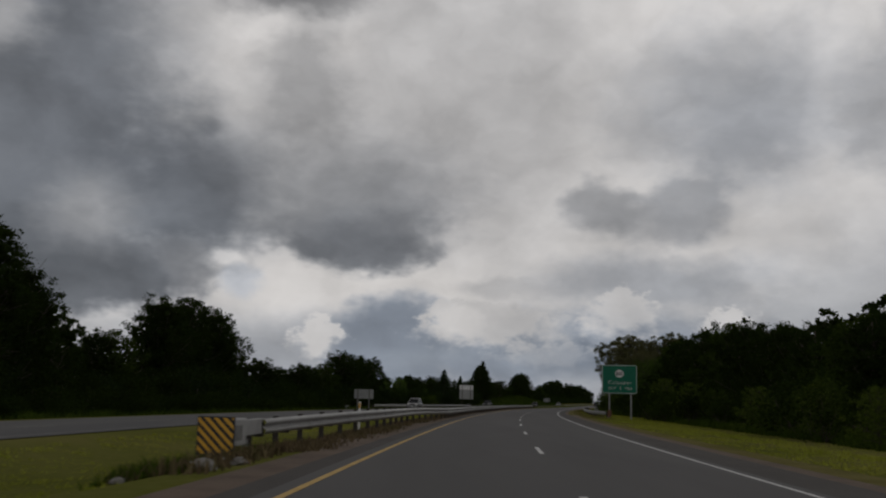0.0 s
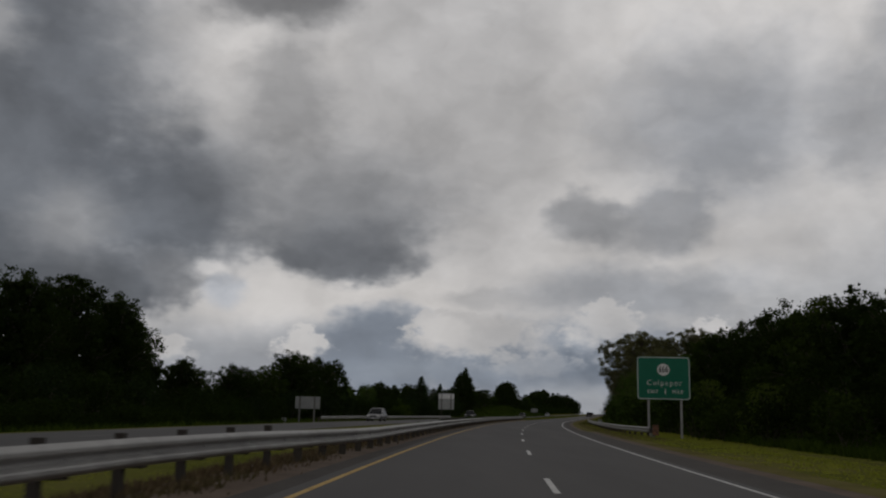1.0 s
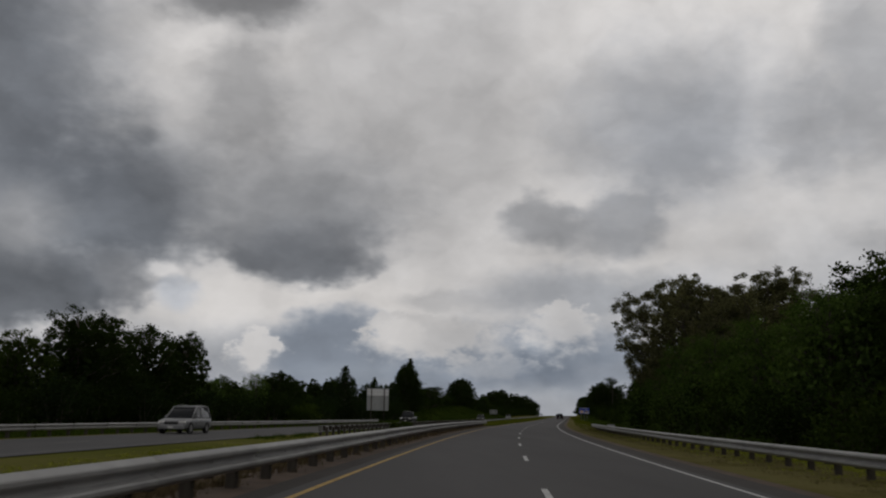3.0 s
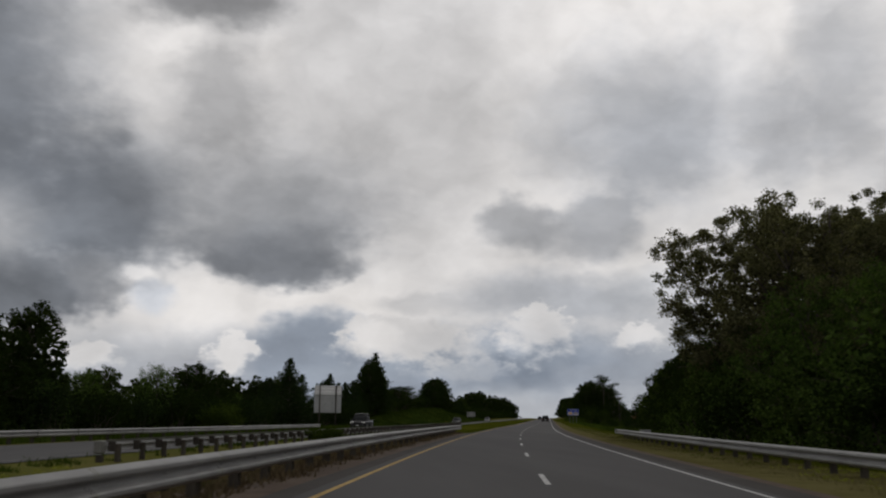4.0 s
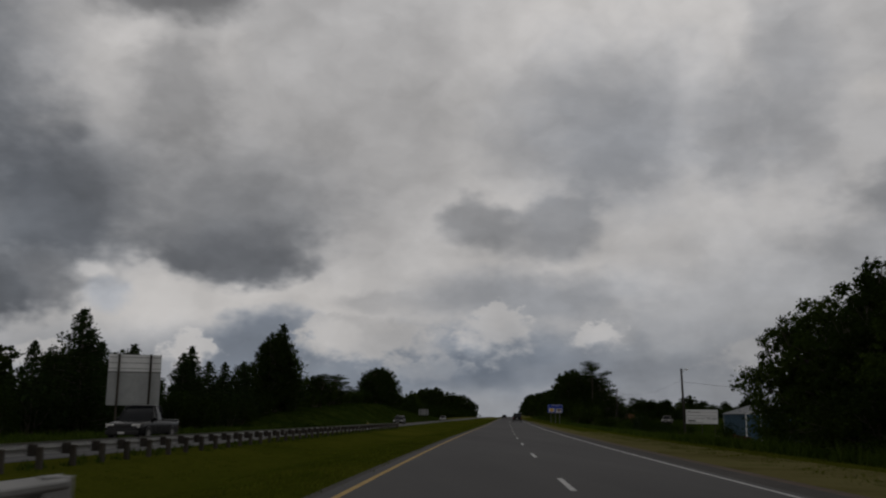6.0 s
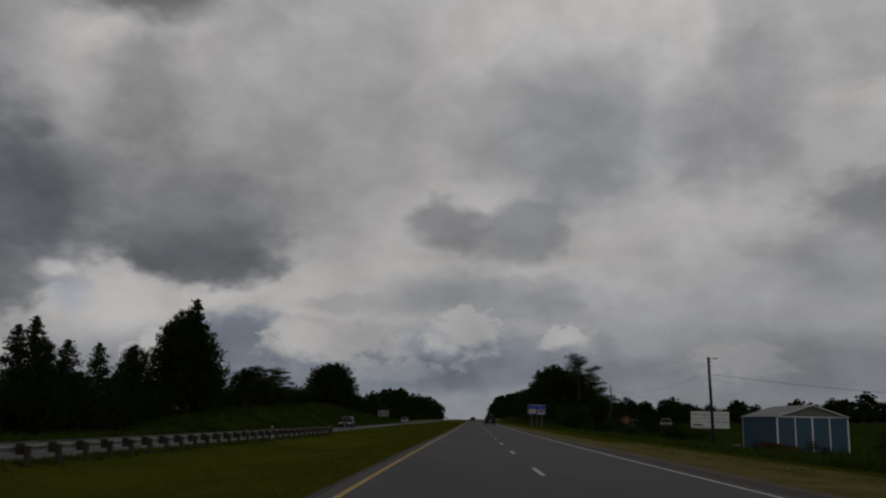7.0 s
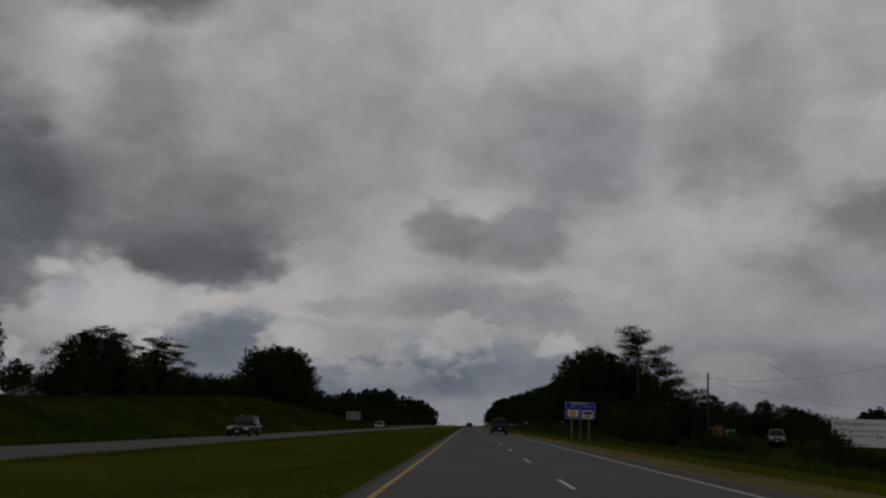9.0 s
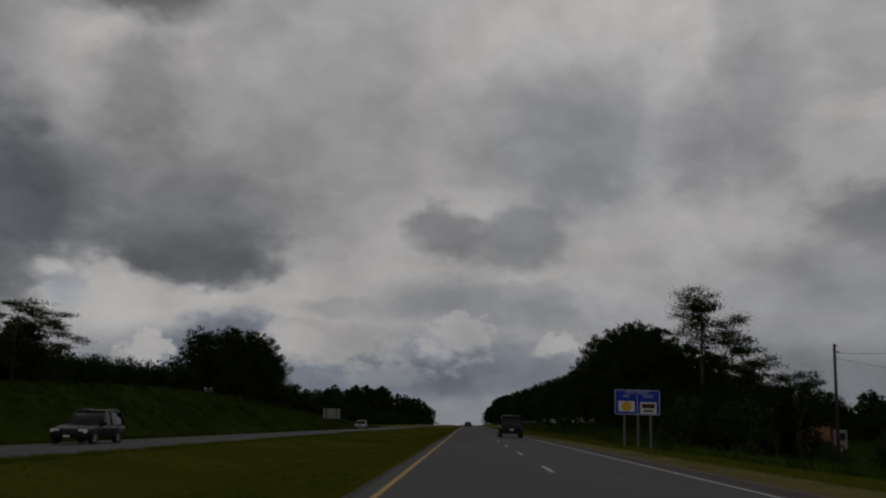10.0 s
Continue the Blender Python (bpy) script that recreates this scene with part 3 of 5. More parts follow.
def guardrail(label, s0, s1, lat_of, side, top=0.60, up=0.0, top_of=None):
    """side +1: the rail's face looks to the right of the road, -1 to the left. Panels, posts and blocks are parts."""
    owner = new("guardrail")
    owner.matrix_basis = on_ground(s0, lat_of(s0))
    inv = owner.matrix_basis.inverted()
    tagged(owner, label, "guardrail", group="highway guardrails")
    top_of = top_of or (lambda s: top)
    n = round((s1 - s0) / 3.81)
    for i in range(n):
        a = s0 + 3.81 * i
        pa, pb = Vector(P(a, lat_of(a), top_of(a) + up)), Vector(P(a + 3.81, lat_of(a + 3.81), top_of(a + 3.81) + up))
        d = pb - pa
        turn = Matrix.Rotation(math.atan2(-d.x, d.y), 4, "Z") @ Matrix.Rotation(math.asin(d.z / d.length), 4, "X")
        wob = float(rng.normal(0, .0015))
        m = Matrix.Translation(pa + Vector((0, 0, wob))) @ turn
        if side < 0:
            m = Matrix.Translation(pb + Vector((0, 0, wob))) @ turn @ Matrix.Rotation(math.pi, 4, "Z")
        part("rail_panel", BEAM, owner, m=inv @ m)
        for half in (0.0, 1.905):
            s = a + half + .1
            lean = float(rng.normal(0, 1.2))
            q = on_ground(s, lat_of(s) - side * .31, up=up) @ pose(0, 0, 0, 0, lean, float(rng.normal(0, 2)))
            part("post", TALL_POST if top_of(s) > .63 else POST, owner, m=inv @ q)
            q = on_ground(s, lat_of(s) - side * .105, up=up + top_of(s) - .16)
            part("block", BLOCK, owner, m=inv @ q)
    return owner


def end_shoe(owner, s, lat, side, up=0.0, top=0.60, turn=0.0):
    """Flat flared end piece of a rail."""
    m = owner.matrix_basis.inverted() @ on_ground(s, lat, turn, up + top - .155)
    bm = bmesh.new()
    bmesh.ops.create_cube(bm, size=1.0)
    for q in bm.verts:
        k = 1.0 if q.co.y < 0 else .82
        q.co = (q.co.x * .05 + side * .03, q.co.y * .5, q.co.z * .33 * k)
    part("end_shoe", finish(bm, "end_shoe", M_STEEL, bevel=.015), owner, "flared steel end piece", m)


left_lat = lambda s: -2.62 + 1.0 * float(smooth01((s - 17) / 16)) + .82 * float(smooth01((s - 40) / 18)) - .4 * float(smooth01((s - 110) / 40))
left_top = lambda s: .67 - .07 * float(smooth01((s - 42) / 14))
rail_left = guardrail("galvanised w-beam guardrail on timber posts along the median", 19.2, 193.0, left_lat, 1, top_of=left_top)
end_shoe(rail_left, 194.3, left_lat(194.3), 1)
right_lat = lambda s: 10.3 + 0.9 * float(smooth01((101 - s) / 13))
rail_right = guardrail("galvanised w-beam guardrail on timber posts along the outer verge", 89.6, 193.9, right_lat, -1, top=0.58)
end_shoe(rail_right, 193.7, right_lat(193.7), -1, top=.58)
back_lat = lambda s: -9.6 - 1.1 * float(smooth01((s - 170) / 130))
rail_back = guardrail("galvanised guardrail seen from its post side, edge of opposite carriageway", 153.4, 299.0, back_lat, -1, up=.03)
end_shoe(rail_back, 298.6, back_lat(298.6), -1, up=.03)
far_lat = lambda s: -20.6 + 1.2 * float(smooth01((s - 134) / 60))
rail_far = guardrail("galvanised guardrail on the outer edge of the opposite carriageway", 134.0, 225.0, far_lat, 1, up=.01)
end_shoe(rail_far, 134.2, far_lat(134.2), 1, up=.01)


def crash_head(s, lat, label, turn=0.0, pale=False, plate=(.34, .1, .78), bulk=1.0):
    """Energy absorbing rail end with a striped marker on its face. plate: half width, foot and top of the marker."""
    ob = new("crash_cushion")
    ob.matrix_basis = on_ground(s, lat, turn)
    tagged(ob, label, "rail end", group="guardrail ends")
    w, foot, crown = plate
    size = w / .34
    part("marker_plate", box("marker_plate", M_BLACKP, -w, w, -.02, .02, foot, crown, bevel=.006), ob, "black plate with diagonal stripes")
    bm = bmesh.new()
    # amber diagonals cut to the plate
    for k in range(-9, 10):
        c = (k - .4) * .165 * max(size, .85)
        lo, hi = -w + .02, w - .02
        z0, z1 = foot + .02, crown - .02
        poly = [(x, z0 + (z1 - z0) * .5 - x + c + dz) for x, dz in ((lo, 0), (hi, 0), (hi, .085 * max(size, .85)), (lo, .085 * max(size, .85)))]
        clipped = poly
        for sign, lim in ((1, z0), (-1, z1)):
            out = []
            for (xa, za), (xb, zb) in zip(clipped, clipped[1:] + clipped[:1]):
                ia, ib = sign * (za - lim) >= 0, sign * (zb - lim) >= 0
                if ia:
                    out.append((xa, za))
                if ia != ib:
                    t = (lim - za) / (zb - za)
                    out.append((xa + t * (xb - xa), lim))
            clipped = out
            if len(clipped) < 3:
                break
        if len(clipped) >= 3:
            vs = [bm.verts.new((x, -.026, z)) for x, z in clipped]
            bm.faces.new(vs)
    part("stripe_sheet", finish(bm, "stripe_sheet", M_ORANGE if pale else M_AMBER), ob, "faded orange diagonal stripes" if pale else "amber diagonal stripes")
    part("head", box("head", M_STEEL, -.2 * bulk, .26 * bulk, .03, 1.1, .52 - .28 * bulk, .52 + .22 * bulk, bevel=.03), ob, "grey steel impact head")
    part("slot_plate", box("slot_plate", M_STEELD, .26 * bulk, .26 * bulk + .012, .2, .75, .52 - .18 * bulk, .52 + .1 * bulk, bevel=.004), ob)
    part("strut", box("strut", M_STEELD, -.05, .05, .75, .87, -.3, .3, bevel=.01), ob)
    part("strut", box("strut", M_STEELD, -.05, .05, 1.9, 2.02, -.3, .3, bevel=.01), ob)
    if bulk < .5:
        return ob
    part("rail_nose", box("rail_nose", M_STEEL, -.03, .09, .95, 3.0, .38, .69, bevel=.012), ob)
    return ob


crash_head(16.3, -2.66, "grey guardrail end with black and amber striped marker")
crash_head(88.6, 11.42, "guardrail end with faded orange and black striped marker", pale=True, plate=(.19, .12, .76), bulk=.32)


def rail_end_block(s, lat, up, size, mat):
    """Pale moulded block on the end of a rail."""
    ob = new("rail_end_block")
    ob.matrix_basis = on_ground(s, lat, up=up)
    tagged(ob, "weathered end block closing the opposite guardrail", "rail end", group="guardrail ends")
    part("block_body", box("block_body", mat, -size[0], size[0], -size[1], size[1], size[2], size[3], bevel=.04), ob)
    part("strut", box("strut", M_TIMBER, -.1, .1, -.05, .1, -.3, .14, bevel=.01), ob)


rail_end_block(152.9, -9.6, .03, (.12, .2, .2, .58), M_STEELD)
rail_end_block(299.4, -10.7, .03, (.13, .2, -.05, .64), M_TIMBER)


def marker_post(s, lat, high, label):
    """Flexible road edge marker post with a yellow reflective head."""
    ob = new("marker_post")
    ob.matrix_basis = on_ground(s, lat)
    tagged(ob, label, "marker post", group="edge marker posts")
    part("stem", box("stem", M_TRIM, -.035, .035, -.012, .012, -.15, high, bevel=.005), ob)
    part("reflector", box("reflector", M_AMBER, -.03, .03, -.02, -.013, high - .2, high - .05, bevel=.003), ob, "yellow reflective strip")


marker_post(30.2, -2.2, .98, "white marker post with yellow head behind the guardrail")
marker_post(277.0, -10.95, .8, "short white marker post beside the opposite guardrail")


# ------------------------------------------------------------------ signs
def rounded_plate(w, h, r, y0, y1):
    pts = []
    for cx, cz, a0 in ((w / 2 - r, h / 2 - r, 0), (-w / 2 + r, h / 2 - r, 90), (-w / 2 + r, -h / 2 + r, 180), (w / 2 - r, -h / 2 + r, 270)):
        for k in range(6):
            a = radians(a0 + 18 * k)
            pts.append((cx + r * math.cos(a), cz + r * math.sin(a)))
    n = len(pts)
    v = [(x, y, z) for y in (y0, y1) for x, z in pts]
    return v, [tuple(range(n)), tuple(range(n, 2 * n))[::-1]] + [(i, i + n, (i + 1) % n + n, (i + 1) % n) for i in range(n)]


def border(w, h, r, t, y):
    outer = rounded_plate(w, h, r, y, y)[0][:24]
    inner = rounded_plate(w - 2 * t, h - 2 * t, max(r - t, .01), y, y)[0][:24]
    return outer + inner, [(i, (i + 1) % 24, (i + 1) % 24 + 24, i + 24) for i in range(24)]


def lettering(text, size, mat, spacing=1.0, squeeze=1.0, weight=0.0):
    c = bpy.data.curves.new("legend", "FONT")
    c.body, c.size, c.align_x, c.align_y, c.space_character = text, size, "CENTER", "CENTER", spacing
    c.extrude = .003
    c.offset = weight
    o = bpy.data.objects.new("legend", c)
    scene.collection.objects.link(o)
    me = bpy.data.meshes.new_from_object(o.evaluated_get(bpy.context.evaluated_depsgraph_get()))
    bpy.data.objects.remove(o)
    me.transform(Matrix.Diagonal((squeeze, 1, 1, 1)))
    me.materials.clear()
    me.materials.append(mat)
    return me


def legend(owner, text, size, x, z, y, mat, spacing=1.0, squeeze=1.0, weight=0.0):
    part("legend", lettering(text, size, mat, spacing, squeeze, weight), owner, "lettering " + text, pose(x, y, z, 90, 0, 0))


def disc(r, y0, y1, sides=28, sx=1.0):
    v = [(sx * r * math.cos(2 * math.pi * k / sides), y, r * math.sin(2 * math.pi * k / sides)) for y in (y0, y1) for k in range(sides)]
    return v, [tuple(range(sides)), tuple(range(sides, 2 * sides))[::-1]] + [(k, k + sides, (k + 1) % sides + sides, (k + 1) % sides) for k in range(sides)]


def i_post(h, mat, w=.16):
    v, f = join(slab_shape(-w / 2, w / 2, -.01, .01, -.6, h), slab_shape(-w / 2, w / 2, .14, .16, -.6, h), slab_shape(-.008, .008, .01, .14, -.6, h))
    return mesh_of("post", v, f, mat)


def shifted(shape, x=0, y=0, z=0):
    return [(a + x, b + y, c + z) for a, b, c in shape[0]], shape[1]


# green exit sign
sg = tagged(new("exit_sign"), "green highway exit sign with white border on two steel posts", "road sign")
sg.matrix_basis = on_ground(95.0, 12.86, 0)
base = float(rise(95.0, 13.1))
zc = 3.65 - base
part("panel", mesh_of("panel", *shifted(rounded_plate(3.55, 2.9, .22, -.03, 0), z=zc), M_GREEN), sg, "green reflective panel")
part("border", mesh_of("border", *shifted(border(3.49, 2.84, .2, .042, -.036), z=zc), M_LEGEND), sg, "white border")
part("shield", mesh_of("shield", *shifted(disc(.4, -.04, -.031, 32, 1.04), x=0, z=zc + .57), M_LEGEND), sg, "white route disc")
legend(sg, "666", .58, 0, zc + .57, -.045, M_BLACKP, 1.1, .68, .014)
legend(sg, "Culpeper", .53, .04, zc - .33, -.036, M_LEGEND, 1.3, .92, -.006)
legend(sg, "EXIT", .32, -.73, zc - .92, -.036, M_LEGEND, 1.12)
legend(sg, "1", .52, .1, zc - .92, -.036, M_LEGEND)
legend(sg, "MILE", .32, .92, zc - .92, -.036, M_LEGEND, 1.15)
for x in (-1.02, 1.16):
    part("post", i_post(zc + 1.2, M_STEEL, .13), sg, "grey steel i-beam post", pose(x, .01, 0))
for z in (-.9, 0, .9):
    part("brace", box("brace", M_ALU, -1.6, 1.6, .0, .012, zc + z - .05, zc + z + .05), sg)

# blue services sign
sb = tagged(new("services_sign"), "blue motorist services sign with two white logo plaques on three posts", "road sign")
sb.matrix_basis = on_ground(372.0, 12.6, -3)
zb = 2.93
part("panel", mesh_of("panel", *shifted(rounded_plate(3.0, 1.66, .1, -.03, 0), z=zb), M_BLUE), sb, "blue reflective panel")
part("border", mesh_of("border", *shifted(border(2.95, 1.61, .09, .03, -.036), z=zb), M_LEGEND), sb, "white border")
part("divider", box("divider", M_LEGEND, -.012, .012, -.036, -.03, zb - .79, zb + .5), sb)
legend(sb, "NEXT RIGHT", .25, 0, zb + .64, -.036, M_LEGEND, 1.1)
legend(sb, "GAS", .22, -.72, zb + .40, -.036, M_LEGEND, 1.1)
legend(sb, "FOOD", .22, .72, zb + .40, -.036, M_LEGEND, 1.1)
part("plaque", box("plaque", M_LEGEND, -1.24, -.18, -.045, -.03, zb - .62, zb + .06, bevel=.004), sb, "white plaque")
part("emblem", mesh_of("emblem", *shifted(disc(.33, -.053, -.045, 24, 1.05), x=-.71, z=zb - .28), M_AMBER), sb, "round amber emblem")
part("plaque", box("plaque", M_LEGEND, .2, 1.26, -.045, -.03, zb - .74, zb + .02, bevel=.004), sb, "white plaque")
part("bar", box("bar", M_RUST, .3, 1.16, -.05, -.044, zb - .38, zb - .08), sb, "dark red lettering bar")
part("bar", box("bar", M_RUST, .42, 1.04, -.05, -.044, zb - .62, zb - .48), sb, "dark red lettering bar")
for x in (-.85, .05, .88):
    part("post", i_post(zb + .6, M_STEELD, .1), sb, "slim steel post", pose(x, .01, 0))


def sign_back(name, s, lat, w, h, top, turn, label, sheets=1, post_mat=None):
    ob = tagged(new(name), label, "road sign")
    ob.matrix_basis = on_ground(s, lat, turn)
    z1 = top - float(rise(s, lat))
    part("panel", box("panel", M_ALU, -w / 2, w / 2, 0, .03, z1 - h, z1, bevel=.006), ob, "bare aluminium back")
    if sheets > 1:
        part("joint", box("joint", M_STEELD, -w / 2, w / 2, -.004, 0, z1 - .36 * h, z1 - .34 * h), ob)
        part("upper_sheet", box("upper_sheet", M_TRIM, -w / 2 + .02, w / 2 - .02, -.008, -.001, z1 - .33 * h, z1 - .02), ob, "brighter aluminium sheet")
    k = max(3, int(h / .42))
    for i in range(k):
        z = z1 - h * (i + .5) / k
        part("stiffener", box("stiffener", M_ALU, -w / 2 + .04, w / 2 - .04, -.05, -.002, z - .03, z + .03), ob)
    for x in (-w * .3, w * .3):
        part("post", i_post(z1 + .04, post_mat or M_TIMBER, .15), ob, "pale galvanised post" if post_mat else "dark weathered post", pose(x, -.22, 0))
    return ob


sign_back("sign_back", 134.5, -22.4, 3.0, 1.38, 2.48, -5, "bare aluminium back of a road sign on two posts", post_mat=M_STEELD)
sign_back("sign_back", 255.5, -25.95, 3.9, 3.9, 5.6, 17, "tall aluminium back of a highway sign on two posts", sheets=2)
sign_back("sign_back", 483.0, -24.5, 3.2, 1.9, 3.0 + float(rise(483, -24.5)), 0, "distant aluminium back of a wide highway sign")

# utility cabinet beside the sign
cab = tagged(new("utility_cabinet"), "small pale grey roadside utility cabinet", "cabinet")
cab.matrix_basis = on_ground(131.5, -24.2, 0, 0, .62)
part("body", box("body", M_ALU, -.4, .4, -.25, .25, -.1, 1.1, bevel=.02), cab)
part("cap", box("cap", M_ALU, -.44, .44, -.29, .29, 1.1, 1.15, bevel=.01), cab)
part("door", box("door", M_ALU, -.34, .34, -.27, -.252, .05, 1.02, bevel=.006), cab)


cab2 = tagged(new("utility_cabinet"), "small grey utility cabinet behind the outer guardrail", "cabinet")
cab2.matrix_basis = on_ground(192.0, 12.2, 0, 0, .62)
part("body", box("body", M_ALU, -.6, .6, -.25, .25, -.1, .95, bevel=.02), cab2)
part("cap", box("cap", M_ALU, -.64, .64, -.29, .29, .95, 1.0, bevel=.01), cab2)


# ------------------------------------------------------------------ poles and wires
def utility_pole(s, lat, top, label, lamp=False, lean=0.0, stout=1.0):
    ob = tagged(new("utility_pole"), label, "utility pole", group="utility poles")
    ob.matrix_basis = on_ground(s, lat, 0) @ pose(0, 0, 0, 0, lean, 0)
    h = top - float(rise(s, lat))
    part("shaft", mesh_of("shaft", *tube([(0, 0, -.5), (0, 0, h * .5), (0, 0, h)], [.19 * stout, .165 * stout, .13 * stout], 12), M_POLE, True), ob, "dark creosoted shaft")
    part("transformer_bracket", box("transformer_bracket", M_STEELD, -.02, .32, -.04, .04, h - .55, h - .47, bevel=.01), ob)
    for z, x in ((h - .12, .16), (h - .9, .16)):
        part("insulator", mesh_of("insulator", *shifted(disc(.05, -.06, .06, 10), x=x, z=z), M_TRIM), ob, "pale insulator")
    if lamp:
        part("lamp_arm", mesh_of("lamp_arm", *tube([(0, 0, h - .35), (.3, -.1, h - .16), (.62, -.2, h - .12)], [.035, .03, .03], 8), M_STEEL, True), ob)
        part("lamp_head", box("lamp_head", M_LAMPG, .5, .95, -.32, -.1, h - .26, h - .08, bevel=.05), ob)
    return ob, Vector(P(s, lat, h - .1))


_, top_a = utility_pole(319.0, 28.2, 8.3, "dark wooden utility pole with a lamp arm", True, -1.5)
_, top_b = utility_pole(369.5, 24.7, 8.2 + float(rise(369.5, 24.7)), "dark wooden utility pole rising behind locust trees", False, .5, .62)


def wire(a, b, sag, r=.009):
    pts = [a.lerp(b, k / 24) + Vector((0, 0, -4 * sag * (k / 24) * (1 - k / 24))) for k in range(25)]
    tagged(part("wire", mesh_of("wire", *tube(pts, [r] * 25, 5), M_WIRE)), "sagging black overhead wire between poles", "wire", group="overhead wires")


wire(top_a - Vector((0, 0, 1.3)), top_b - Vector((0, 0, .5)), 1.3)
wire(top_a - Vector((0, 0, 1.8)), Vector(P(345.0, 110.0, 8.0)), 1.6, .018)
wire(top_b - Vector((0, 0, .8)), Vector(P(366.0, 60.0, 4.5)), .6)


# ------------------------------------------------------------------ shed, billboard, yard
def shed():
    ob = tagged(new("shed"), "blue metal-clad shed with white trim and grey roof", "shed")
    ob.matrix_basis = on_ground(341.5, 42.6, 0)
    base = float(rise(341.5, 42.6))
    w, d, e, r = 9.3, 15.8, 2.08 - base, 3.58 - base
    body_v = [(0, 0, -.6), (w, 0, -.6), (w, d, -.6), (0, d, -.6), (0, 0, e), (w, 0, e), (w, d, e), (0, d, e), (w / 2, 0, r), (w / 2, d, r)]
    part("wall", mesh_of("wall", body_v, [(0, 1, 5, 8, 4), (2, 3, 7, 9, 6), (0, 4, 7, 3), (1, 2, 6, 5)], M_SHED), ob, "blue steel cladding")
    # cladding ribs
    for k in range(1, 26):
        part("rib", box("rib", M_SHED, -.025, 0, d * k / 26 - .03, d * k / 26 + .03, -.5, e - .05), ob)
    for k in range(1, 16):
        x = w * k / 16
        part("rib", box("rib", M_SHED, x - .03, x + .03, -.025, 0, -.5, e - .02), ob)
    for sx in (0, 1):
        v = [(w / 2, -.35, r + .03), (w / 2, d + .35, r + .03), (-.3 if sx == 0 else w + .3, d + .35, e - .08), (-.3 if sx == 0 else w + .3, -.35, e - .08)]
        v = v + [(a, b, c + .07) for a, b, c in v]
        part("roof", mesh_of("roof", v, [(0, 1, 2, 3), (7, 6, 5, 4), (0, 4, 5, 1), (1, 5, 6, 2), (2, 6, 7, 3), (3, 7, 4, 0)], M_ROOF), ob, "grey ribbed roof slope")
        for k in range(1, 27):
            yy = -.35 + (d + .7) * k / 27
            x1 = -.3 if sx == 0 else w + .3
            part("roof_rib", mesh_of("roof_rib", *tube([(w / 2, yy, r + .1), (x1, yy, e - .01)], [.03, .03], 4), M_ROOF), ob)
    for x in (0, w):
        part("corner_trim", box("corner_trim", M_TRIM, x - .09, x + .09, -.04, .1, -.5, e), ob, "white corner trim")
    part("corner_trim", box("corner_trim", M_TRIM, -.04, .1, d - .1, d + .02, -.5, e), ob, "white corner trim")
    for x, tw in ((w * .254, .07), (w * .496, .1), (w * .741, .07)):
        part("door_trim", box("door_trim", M_TRIM, x - tw, x + tw, -.06, -.03, -.4, e - .1), ob, "white vertical door trim")
    part("header_trim", box("header_trim", M_TRIM, .1, w - .1, -.05, -.02, e - .1, e + .04), ob, "white header trim")
    for x0, x1 in ((w * .264, w * .484), (w * .508, w * .731)):
        part("door", box("door", M_SHED, x0, x1, -.05, -.028, -.35, e - .14, bevel=.008), ob, "blue sliding door")
    gable = [(.1, -.02, e + .05), (w - .1, -.02, e + .05), (w / 2, -.02, r - .04)]
    part("gable", mesh_of("gable", gable + [(x, 0.0, z) for x, y, z in gable], [(0, 1, 2), (5, 4, 3), (0, 3, 4, 1), (1, 4, 5, 2), (2, 5, 3, 0)], M_STEELD), ob, "dull grey gable cladding")
    for a, b in (((0, e), (w / 2, r)), ((w, e), (w / 2, r))):
        part("barge_trim", mesh_of("barge_trim", *tube([(a[0], -.37, a[1]), (b[0], -.37, b[1] + .02)], [.07, .07], 4), M_TRIM), ob, "white barge board")


shed()

bb = tagged(new("billboard"), "white board with dark lettering on timber legs in a field", "billboard")
bb.matrix_basis = on_ground(376.3, 42.7, -22)
zt = 2.95 - float(rise(376.3, 43.2))
part("board", box("board", M_TRIM, -3.2, 3.2, 0, .08, zt - 2.85, zt, bevel=.01), bb, "white painted board")
for word, x, z in (("We're", -2.2, .5), ("open", -.75, .5), ("for", 1.4, 1.75), ("you", 2.45, 1.75)):
    legend(bb, word, .62, x, zt - z, -.01, M_BLACKP, 1.0)
for k, (x0, x1, z, t) in enumerate(((-.1, 3.0, .52, .03), (-3, 2.9, 1.2, .035), (-3, .7, 1.75, .035), (-2.8, -1.2, 2.25, .12), (-2.8, .4, 2.6, .04))):
    part("bar", box("bar", M_BLACKP if k == 3 else M_STEELD, x0, x1, -.012, -.002, zt - z - t, zt - z + t), bb, "dark lettering bar")
for x in (-2.6, 0, 2.6):
    part("leg", box("leg", M_TIMBER, x - .08, x + .08, .09, .25, -.5, zt - .2, bevel=.01), bb, "timber leg")


